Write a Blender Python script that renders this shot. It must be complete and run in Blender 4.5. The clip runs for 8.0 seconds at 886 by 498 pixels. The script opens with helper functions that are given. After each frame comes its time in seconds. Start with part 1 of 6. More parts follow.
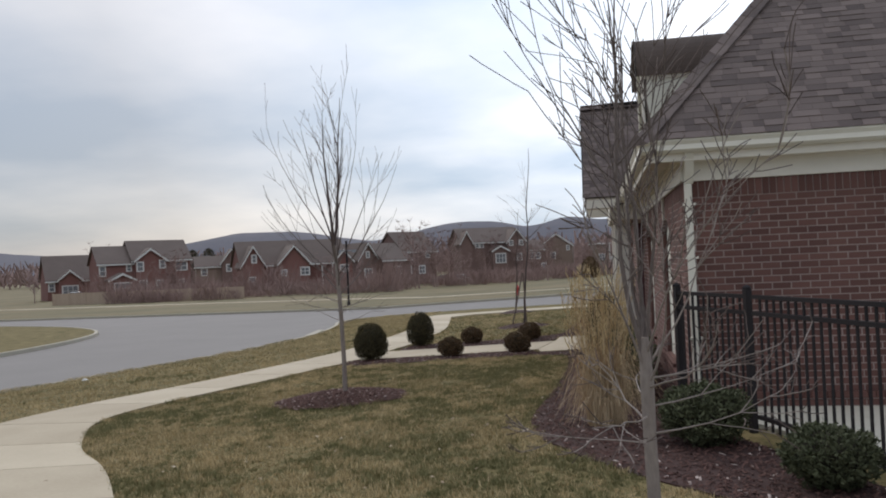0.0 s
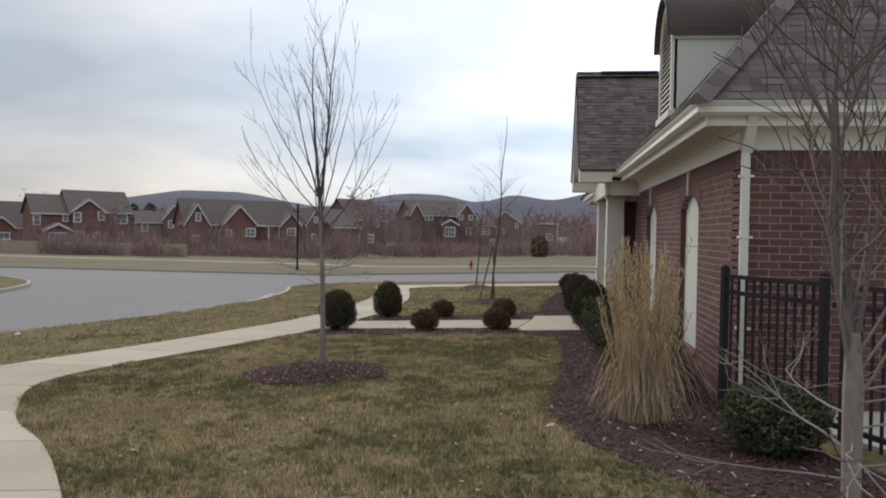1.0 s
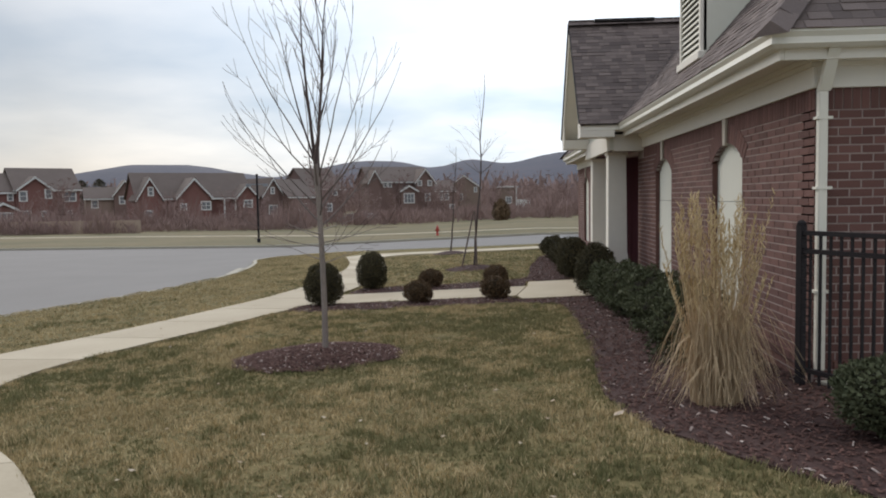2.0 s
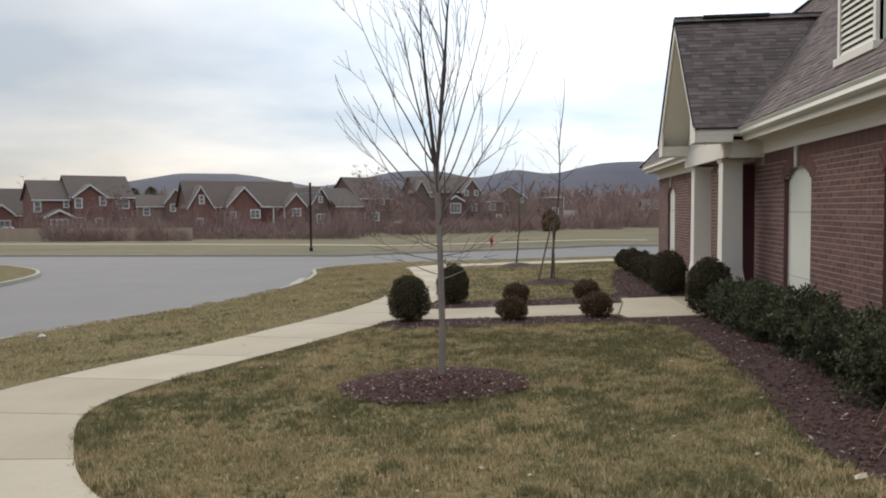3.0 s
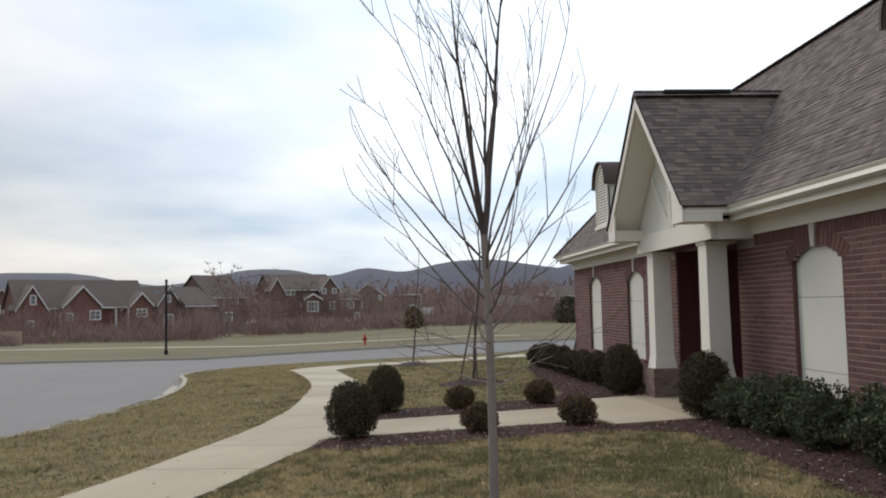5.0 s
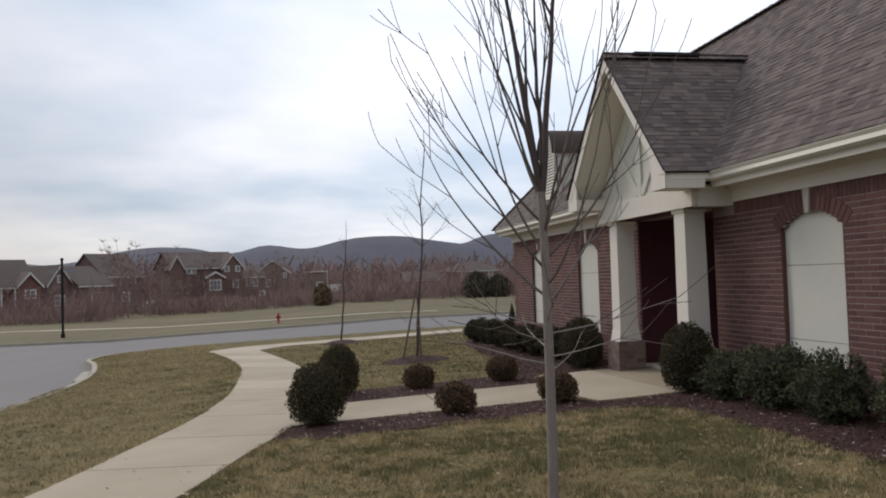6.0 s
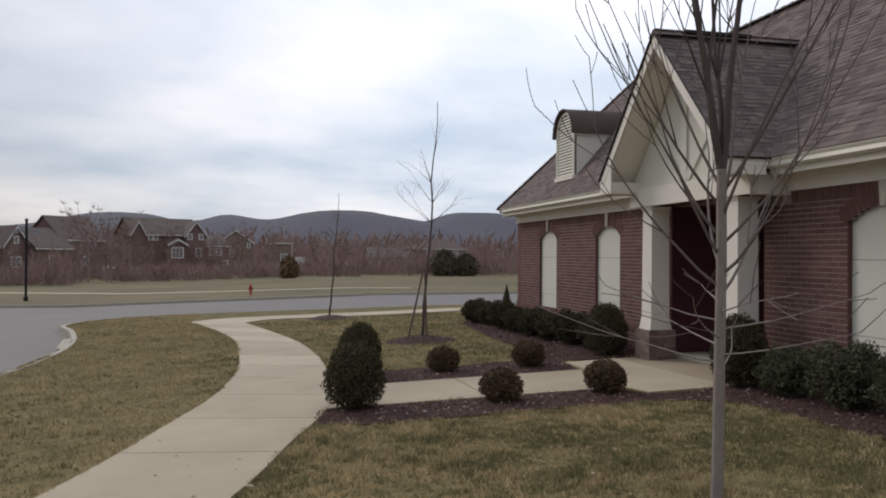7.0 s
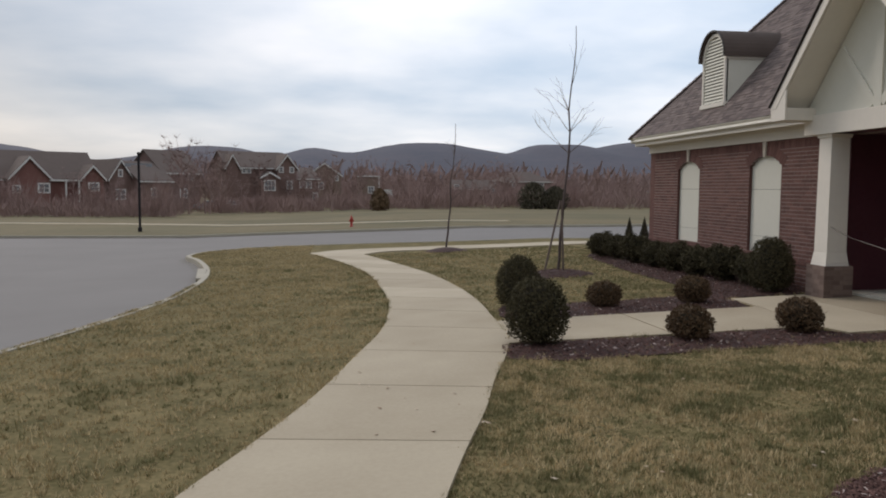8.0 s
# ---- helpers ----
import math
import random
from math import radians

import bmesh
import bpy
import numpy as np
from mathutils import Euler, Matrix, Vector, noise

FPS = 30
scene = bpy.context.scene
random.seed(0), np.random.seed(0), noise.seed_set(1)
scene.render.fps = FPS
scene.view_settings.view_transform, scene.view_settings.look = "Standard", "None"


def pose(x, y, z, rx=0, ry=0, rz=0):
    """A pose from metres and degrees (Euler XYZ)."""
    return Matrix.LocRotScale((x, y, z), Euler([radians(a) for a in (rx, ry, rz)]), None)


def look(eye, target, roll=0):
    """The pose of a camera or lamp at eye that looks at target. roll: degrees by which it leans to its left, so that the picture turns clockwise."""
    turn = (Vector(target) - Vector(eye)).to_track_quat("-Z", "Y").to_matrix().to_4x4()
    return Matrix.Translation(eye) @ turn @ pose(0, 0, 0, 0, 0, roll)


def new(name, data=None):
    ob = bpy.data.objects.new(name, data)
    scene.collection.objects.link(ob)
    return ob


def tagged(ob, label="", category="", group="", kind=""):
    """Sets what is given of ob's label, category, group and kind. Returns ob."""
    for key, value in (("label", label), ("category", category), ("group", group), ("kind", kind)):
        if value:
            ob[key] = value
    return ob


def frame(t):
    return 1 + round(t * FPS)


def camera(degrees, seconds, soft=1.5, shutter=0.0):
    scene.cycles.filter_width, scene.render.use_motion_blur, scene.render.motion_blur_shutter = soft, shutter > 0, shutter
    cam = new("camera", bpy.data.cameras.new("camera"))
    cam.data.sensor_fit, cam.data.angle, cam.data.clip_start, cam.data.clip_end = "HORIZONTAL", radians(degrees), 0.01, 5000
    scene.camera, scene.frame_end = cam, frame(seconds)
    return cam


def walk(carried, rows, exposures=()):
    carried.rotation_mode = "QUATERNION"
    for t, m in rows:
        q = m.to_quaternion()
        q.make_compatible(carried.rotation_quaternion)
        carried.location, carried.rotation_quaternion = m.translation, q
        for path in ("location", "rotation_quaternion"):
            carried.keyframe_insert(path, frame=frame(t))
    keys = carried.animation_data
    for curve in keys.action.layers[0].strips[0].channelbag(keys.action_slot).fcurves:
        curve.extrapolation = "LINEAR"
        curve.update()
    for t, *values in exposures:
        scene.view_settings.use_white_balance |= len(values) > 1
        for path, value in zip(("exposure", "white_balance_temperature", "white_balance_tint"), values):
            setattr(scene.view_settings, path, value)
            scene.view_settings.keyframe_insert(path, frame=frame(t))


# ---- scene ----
cam = camera(58.5, 8.0, soft=1.9)
PATH = [
    (0, (-1.161, 0.510, 1.582), (-1.543, 2.473, 1.613), -2.6),
    (0.5, (-1.545, 1.088, 1.528), (-1.840, 3.066, 1.562), -2.5),
    (1, (-1.949, 1.456, 1.503), (-2.196, 3.440, 1.462), 1.0),
    (1.2, (-2.060, 1.633, 1.494), (-2.249, 3.622, 1.404), 0.5),
    (2.5, (-3.057, 2.745, 1.476), (-3.196, 4.736, 1.347), -1.1),
    (3, (-3.510, 3.160, 1.474), (-3.756, 5.143, 1.374), -0.5),
    (3.5, (-3.968, 3.448, 1.474), (-4.191, 5.431, 1.340), -1.5),
    (4, (-4.310, 3.861, 1.446), (-4.527, 5.839, 1.238), -0.6),
    (4.5, (-4.712, 4.390, 1.421), (-4.856, 6.383, 1.336), -2.0),
    (5, (-5.030, 5.035, 1.396), (-4.900, 7.025, 1.538), -1.2),
    (5.2, (-5.160, 5.257, 1.380), (-4.993, 7.241, 1.568), -1.4),
    (6.3, (-6.039, 6.195, 1.383), (-5.624, 8.151, 1.420), -1.6),
    (6.5, (-6.208, 6.398, 1.415), (-5.798, 8.355, 1.445), -0.9),
    (7, (-6.656, 6.656, 1.409), (-6.192, 8.601, 1.427), 0.4),
    (7.5, (-7.080, 7.016, 1.379), (-6.596, 8.956, 1.364), -0.3),
    (8, (-7.685, 7.175, 1.380), (-7.422, 9.152, 1.227), 0.4),
]
walk(cam, [(t, look(eye, target, roll)) for t, eye, target, roll in PATH], exposures=[(0, 0.08, 6500, 14), (1.2, 0.1, 6500, 13), (2.4, 0.28, 6650, 12), (3.5, 0.25, 6700, 12), (4.5, 0.17, 6550, 11), (5.2, 0.06, 6600, 13), (6.5, -0.17, 6700, 16), (7.2, -0.17, 6750, 16), (8, -0.14, 6750, 15)])

# ---- world, sun, exposure ----
SUN_DIR = Vector((-0.42, 0.74, 0.48)).normalized()
BRIGHT_CLOUD = Vector((0.42, 0.86, 0.34)).normalized()
world = bpy.data.worlds.new("overcast_sky")
scene.world = world
world.use_nodes = True
wn, wl = world.node_tree.nodes, world.node_tree.links
wn.clear()
w_out = wn.new("ShaderNodeOutputWorld")
sky = wn.new("ShaderNodeTexSky")
sky.sky_type, sky.sun_disc = "NISHITA", False
sky.sun_elevation, sky.sun_rotation = math.asin(SUN_DIR.z), math.atan2(SUN_DIR.x, SUN_DIR.y)
bg_sky = wn.new("ShaderNodeBackground")
bg_sky.inputs["Strength"].default_value = 0.10
wl.new(sky.outputs["Color"], bg_sky.inputs["Color"])
w_co = wn.new("ShaderNodeTexCoord")
w_sep = wn.new("ShaderNodeSeparateXYZ")
wl.new(w_co.outputs["Generated"], w_sep.inputs[0])
# cloud sheet seen in perspective: direction divided by its height
w_h = wn.new("ShaderNodeMath"); w_h.operation = "MAXIMUM"; w_h.inputs[1].default_value = 0.0
wl.new(w_sep.outputs["Z"], w_h.inputs[0])
w_h2 = wn.new("ShaderNodeMath"); w_h2.operation = "ADD"; w_h2.inputs[1].default_value = 0.16
wl.new(w_h.outputs[0], w_h2.inputs[0])
w_cx = wn.new("ShaderNodeMath"); w_cx.operation = "DIVIDE"
w_cy = wn.new("ShaderNodeMath"); w_cy.operation = "DIVIDE"
wl.new(w_sep.outputs["X"], w_cx.inputs[0]); wl.new(w_h2.outputs[0], w_cx.inputs[1])
wl.new(w_sep.outputs["Y"], w_cy.inputs[0]); wl.new(w_h2.outputs[0], w_cy.inputs[1])
w_comb = wn.new("ShaderNodeCombineXYZ")
wl.new(w_cx.outputs[0], w_comb.inputs[0]); wl.new(w_cy.outputs[0], w_comb.inputs[1])
w_noise = wn.new("ShaderNodeTexNoise")
w_noise.inputs["Scale"].default_value, w_noise.inputs["Detail"].default_value, w_noise.inputs["Roughness"].default_value = 0.6, 6.0, 0.48
wl.new(w_comb.outputs[0], w_noise.inputs["Vector"])
w_ramp = wn.new("ShaderNodeValToRGB")
w_ramp.color_ramp.elements[0].position, w_ramp.color_ramp.elements[0].color = 0.37, (0.42, 0.545, 0.68, 1)
w_ramp.color_ramp.elements[1].position, w_ramp.color_ramp.elements[1].color = 0.66, (0.94, 0.975, 1.0, 1)
wl.new(w_noise.outputs["Fac"], w_ramp.inputs[0])
# the overcast dome is brighter overhead and where the cloud is thinnest
w_up = wn.new("ShaderNodeMath"); w_up.operation = "MULTIPLY_ADD"
w_up.inputs[1].default_value, w_up.inputs[2].default_value = 0.80, 0.53
wl.new(w_h.outputs[0], w_up.inputs[0])
w_dot = wn.new("ShaderNodeVectorMath"); w_dot.operation = "DOT_PRODUCT"
w_dot.inputs[1].default_value = BRIGHT_CLOUD
wl.new(w_co.outputs["Generated"], w_dot.inputs[0])
w_glow = wn.new("ShaderNodeMapRange")
w_glow.inputs["From Min"].default_value, w_glow.inputs["From Max"].default_value = 0.55, 1.0
w_glow.inputs["To Min"].default_value, w_glow.inputs["To Max"].default_value = 0.0, 0.85
wl.new(w_dot.outputs["Value"], w_glow.inputs[0])
w_sum = wn.new("ShaderNodeMath"); w_sum.operation = "ADD"
wl.new(w_up.outputs[0], w_sum.inputs[0]); wl.new(w_glow.outputs[0], w_sum.inputs[1])
bg_cloud = wn.new("ShaderNodeBackground")
wl.new(w_ramp.outputs[0], bg_cloud.inputs["Color"]); wl.new(w_sum.outputs[0], bg_cloud.inputs["Strength"])
w_mix = wn.new("ShaderNodeMixShader")
w_mix.inputs[0].default_value = 0.88
wl.new(bg_sky.outputs[0], w_mix.inputs[1]); wl.new(bg_cloud.outputs[0], w_mix.inputs[2])
wl.new(w_mix.outputs[0], w_out.inputs["Surface"])

sun = new("sun", bpy.data.lights.new("sun", "SUN"))
sun.data.energy, sun.data.angle, sun.data.color = 1.4, radians(25), (1.0, 0.93, 0.85)
sun.matrix_world = look((0, 0, 30), Vector((0, 0, 30)) - SUN_DIR)


# ---- materials ----
def mat(name, a, b=None, rough=0.85, scale=8.0, fine=90.0, bump=0.2, rand="", metal=0.0, mottle=0.5, stretch=None, spec=0.3, broad=0.5, shake=0.45):
    """Two colours mixed by broad and fine noise; rand 'island' or 'object' adds a shift from piece to piece."""
    m = bpy.data.materials.new(name)
    m.use_nodes = True
    n, l = m.node_tree.nodes, m.node_tree.links
    p = n["Principled BSDF"]
    p.inputs["Roughness"].default_value, p.inputs["Metallic"].default_value = rough, metal
    p.inputs["Specular IOR Level"].default_value = spec
    b = b or tuple(c * 0.72 for c in a)
    co = n.new("ShaderNodeTexCoord")
    vec = co.outputs["Object"]
    if stretch:
        mp = n.new("ShaderNodeMapping")
        mp.inputs["Scale"].default_value = stretch
        l.new(vec, mp.inputs[0])
        vec = mp.outputs[0]
    n1, n2 = n.new("ShaderNodeTexNoise"), n.new("ShaderNodeTexNoise")
    n1.inputs["Scale"].default_value, n1.inputs["Detail"].default_value = scale, 5
    n2.inputs["Scale"].default_value, n2.inputs["Detail"].default_value = fine, 3
    l.new(vec, n1.inputs["Vector"]); l.new(vec, n2.inputs["Vector"])
    add = n.new("ShaderNodeMath"); add.operation = "MULTIPLY_ADD"
    add.inputs[1].default_value = 1 - broad
    l.new(n2.outputs["Fac"], add.inputs[0])
    half = n.new("ShaderNodeMath"); half.operation = "MULTIPLY"; half.inputs[1].default_value = broad
    l.new(n1.outputs["Fac"], half.inputs[0]); l.new(half.outputs[0], add.inputs[2])
    fac = add.outputs[0]
    if rand:
        if rand == "island":
            r = n.new("ShaderNodeNewGeometry").outputs["Random Per Island"]
        else:
            r = n.new("ShaderNodeObjectInfo").outputs["Random"]
        ra = n.new("ShaderNodeMath"); ra.operation = "MULTIPLY_ADD"
        ra.inputs[1].default_value = shake
        l.new(r, ra.inputs[0])
        sc = n.new("ShaderNodeMath"); sc.operation = "MULTIPLY"; sc.inputs[1].default_value = 1.05 - shake
        l.new(fac, sc.inputs[0]); l.new(sc.outputs[0], ra.inputs[2])
        fac = ra.outputs[0]
    mr = n.new("ShaderNodeMapRange")
    mr.inputs["From Min"].default_value, mr.inputs["From Max"].default_value = 0.5 - 0.5 * mottle, 0.5 + 0.5 * mottle
    l.new(fac, mr.inputs[0])
    mix = n.new("ShaderNodeMix"); mix.data_type = "RGBA"
    mix.inputs["A"].default_value, mix.inputs["B"].default_value = (*a, 1), (*b, 1)
    l.new(mr.outputs[0], mix.inputs["Factor"])
    l.new(mix.outputs["Result"], p.inputs["Base Color"])
    if bump:
        bp = n.new("ShaderNodeBump")
        bp.inputs["Strength"].default_value, bp.inputs["Distance"].default_value = bump, 0.01
        l.new(n2.outputs["Fac"], bp.inputs["Height"])
        l.new(bp.outputs[0], p.inputs["Normal"])
    return m


M_GRASS = mat("winter_turf", (0.060, 0.058, 0.024), (0.25, 0.195, 0.098), 0.95, 2.2, 28.0, 0.8, mottle=0.35, broad=0.5, spec=0.05)
M_BLADE = mat("grass_blade", (0.098, 0.112, 0.045), (0.31, 0.265, 0.140), 0.9, 0.8, 6.0, 0, rand="island", mottle=0.5, broad=0.6, shake=0.4, spec=0.12)
M_BLADE_DRY = mat("dry_grass_blade", (0.21, 0.168, 0.080), (0.72, 0.57, 0.345), 0.9, 0.7, 5.0, 0, rand="island", mottle=0.5, broad=0.6, shake=0.4, spec=0.08)
M_MEADOW = mat("far_turf", (0.080, 0.076, 0.030), (0.175, 0.132, 0.066), 0.95, 0.09, 1.3, 0.3, mottle=0.35, broad=0.65)
M_ASPHALT = mat("worn_asphalt", (0.156, 0.145, 0.138), (0.202, 0.190, 0.181), 0.9, 0.35, 60.0, 0.3, mottle=0.5)
M_CONC = mat("pale_concrete", (0.50, 0.47, 0.39), (0.60, 0.57, 0.49), 0.85, 1.3, 45.0, 0.15, mottle=0.6)
M_SLAB = mat("pavement_concrete", (0.30, 0.244, 0.168), (0.48, 0.412, 0.305), 0.85, 1.1, 30.0, 0.15, rand="object", mottle=0.6, broad=0.7, shake=0.3)
M_KERB = mat("kerb_concrete", (0.30, 0.27, 0.215), (0.42, 0.385, 0.315), 0.9, 1.2, 30.0, 0.2, mottle=0.6)
M_JOINT = mat("joint_dirt", (0.10, 0.085, 0.06), None, 1.0)
M_MULCH = mat("bark_mulch", (0.036, 0.020, 0.018), (0.078, 0.042, 0.037), 0.95, 3.0, 45.0, 0.9, mottle=0.5)
M_CHIP = mat("mulch_chip", (0.040, 0.019, 0.016), (0.150, 0.080, 0.066), 0.95, 3.0, 30.0, 0, rand="island", mottle=0.95, shake=0.8)
M_SPLINTER = mat("pale_splinter", (0.20, 0.145, 0.125), (0.60, 0.50, 0.45), 0.9, 3.0, 30.0, 0, rand="island", mottle=0.9)
M_BRICK = mat("red_brick", (0.080, 0.039, 0.034), (0.190, 0.095, 0.080), 0.9, 5.0, 120.0, 0.3, rand="island", mottle=0.8)
M_BRICK_OB = mat("red_brick_piece", (0.080, 0.039, 0.034), (0.190, 0.095, 0.080), 0.9, 5.0, 120.0, 0.3, rand="object", mottle=0.8)
M_MORTAR = mat("mortar", (0.36, 0.285, 0.26), (0.26, 0.205, 0.185), 0.95, 4.0, 80.0, 0.3)
M_PIER = mat("pier_brick", (0.10, 0.066, 0.056), (0.27, 0.20, 0.17), 0.9, 5.0, 60.0, 0.3, rand="island", mottle=0.8)
M_CREAM = mat("cream_paint", (0.78, 0.735, 0.655), (0.69, 0.65, 0.575), 0.6, 1.5, 12.0, 0.05, mottle=0.9)
M_PANEL = mat("cream_board", (0.69, 0.68, 0.60), (0.62, 0.612, 0.53), 0.6, 1.2, 10.0, 0.05, mottle=0.9)
M_GUTTER = mat("white_gutter", (0.76, 0.73, 0.64), (0.68, 0.65, 0.565), 0.45, 1.5, 20.0, 0.03, mottle=0.9, spec=0.5)
M_SHINGLE = mat("asphalt_shingle", (0.095, 0.075, 0.071), (0.20, 0.158, 0.145), 0.95, 3.0, 90.0, 0.4, rand="island", mottle=0.65, shake=0.6)
M_SHINGLE_OB = mat("asphalt_shingle_piece", (0.095, 0.075, 0.071), (0.20, 0.158, 0.145), 0.95, 3.0, 90.0, 0.4, rand="object", mottle=0.65, shake=0.6)
M_FELT = mat("roof_deck", (0.075, 0.058, 0.05), (0.12, 0.092, 0.08), 0.95, 2.0, 80.0, 0.3)
# dark metal edges; also painted shade in the louvre and drain openings
M_DARKEDGE_VOID = mat("dark_flashing_void", (0.03, 0.026, 0.025), None, 0.6)
M_IRON = mat("black_iron", (0.014, 0.011, 0.013), (0.022, 0.018, 0.02), 0.6, 10.0, 60.0, 0.05, spec=0.25)
M_DOOR = mat("maroon_door", (0.125, 0.045, 0.056), (0.090, 0.030, 0.040), 0.5, 2.0, 20.0, 0.05)
M_KEY = mat("keystone", (0.52, 0.47, 0.40), (0.42, 0.38, 0.32), 0.9, 6.0, 60.0, 0.2)
M_BARK = mat("grey_bark", (0.20, 0.165, 0.15), (0.32, 0.275, 0.245), 0.9, 10.0, 60.0, 0.4, stretch=(1, 1, 0.35))
M_BARK_DARK = mat("dark_bark", (0.11, 0.088, 0.082), (0.21, 0.175, 0.16), 0.9, 10.0, 60.0, 0.4, stretch=(1, 1, 0.35))
M_TWIG = mat("twig_bark", (0.075, 0.056, 0.05), (0.17, 0.13, 0.115), 0.9, 6.0, 30.0, 0.0, rand="island")
M_TWIG_DARK = mat("dark_twig", (0.045, 0.034, 0.032), (0.12, 0.09, 0.085), 0.9, 6.0, 30.0, 0.0, rand="island")
M_LEAF = mat("boxwood_leaf", (0.034, 0.033, 0.019), (0.105, 0.087, 0.046), 0.75, 3.0, 12.0, 0.0, rand="island", mottle=0.9, spec=0.15)
M_LEAF_BRONZE = mat("bronzed_leaf", (0.055, 0.036, 0.021), (0.17, 0.108, 0.060), 0.6, 3.0, 12.0, 0.0, rand="island", mottle=0.9, spec=0.15)
M_LEAF_GREEN = mat("holly_leaf", (0.040, 0.047, 0.026), (0.128, 0.136, 0.074), 0.7, 3.0, 12.0, 0.0, rand="island", mottle=0.9, spec=0.15)
M_STRAW = mat("straw_blade", (0.27, 0.178, 0.095), (0.72, 0.56, 0.37), 0.8, 3.0, 12.0, 0.0, rand="island", mottle=0.9)
M_PLUME = mat("straw_plume", (0.36, 0.26, 0.13), (0.62, 0.48, 0.28), 0.9, 4.0, 20.0, 0.0, rand="island", mottle=0.9)
M_RED = mat("hydrant_red", (0.42, 0.035, 0.02), (0.30, 0.03, 0.02), 0.45, 6.0, 40.0, 0.05, spec=0.5)
M_FBRICK = mat("far_brick", (0.17, 0.080, 0.070), (0.23, 0.118, 0.102), 0.9, 0.6, 9.0, 0.0, mottle=0.6)
M_FBROWN = mat("brown_brick", (0.155, 0.098, 0.086), (0.21, 0.142, 0.124), 0.9, 0.6, 9.0, 0.0, mottle=0.6)
M_PAN = mat("gutter_concrete", (0.13, 0.122, 0.112), (0.20, 0.188, 0.172), 0.9, 1.2, 30.0, 0.2, mottle=0.6)
M_FROOF = mat("far_roof", (0.125, 0.096, 0.084), (0.172, 0.136, 0.120), 0.95, 0.5, 5.0, 0.0, mottle=0.6)
M_FWHITE = mat("white_trim", (0.66, 0.65, 0.63), (0.58, 0.57, 0.55), 0.6, 1.0, 8.0, 0.0)
M_FGLASS = mat("window_glass", (0.24, 0.25, 0.27), (0.10, 0.105, 0.115), 0.15, 0.7, 4.0, 0.0, spec=0.6)
M_FTAN = mat("tan_siding", (0.26, 0.19, 0.155), (0.21, 0.155, 0.125), 0.85, 0.7, 6.0, 0.0)
M_PALING = mat("cedar_fence", (0.46, 0.36, 0.28), (0.34, 0.26, 0.20), 0.9, 0.8, 9.0, 0.0, stretch=(4, 4, 0.4))
# blue-grey tint stands for distance haze, put into the hill colour
M_HILL = mat("hazed_hill", (0.064, 0.071, 0.096), (0.104, 0.098, 0.118), 1.0, 0.012, 0.09, 0.0, mottle=0.45)
M_WOODS = mat("bare_woods", (0.185, 0.128, 0.118), (0.365, 0.258, 0.232), 1.0, 0.2, 2.0, 0.0, rand="island", mottle=0.8)
M_EVERGREEN = mat("far_evergreen", (0.032, 0.030, 0.020), (0.085, 0.072, 0.046), 0.9, 0.6, 4.0, 0.0, rand="island")
M_TYRE = mat("tyre_rubber", (0.02, 0.02, 0.02), None, 0.8)
M_CARWHITE = mat("white_car_paint", (0.62, 0.63, 0.65), (0.55, 0.56, 0.58), 0.3, 1.0, 5.0, 0.0, spec=0.5)
M_CARGREY = mat("grey_car_paint", (0.25, 0.26, 0.28), (0.2, 0.21, 0.23), 0.3, 1.0, 5.0, 0.0, spec=0.5)
M_DEADLEAF = mat("dry_leaf", (0.34, 0.24, 0.16), (0.58, 0.47, 0.36), 0.9, 10.0, 40.0, 0.0, rand="object")


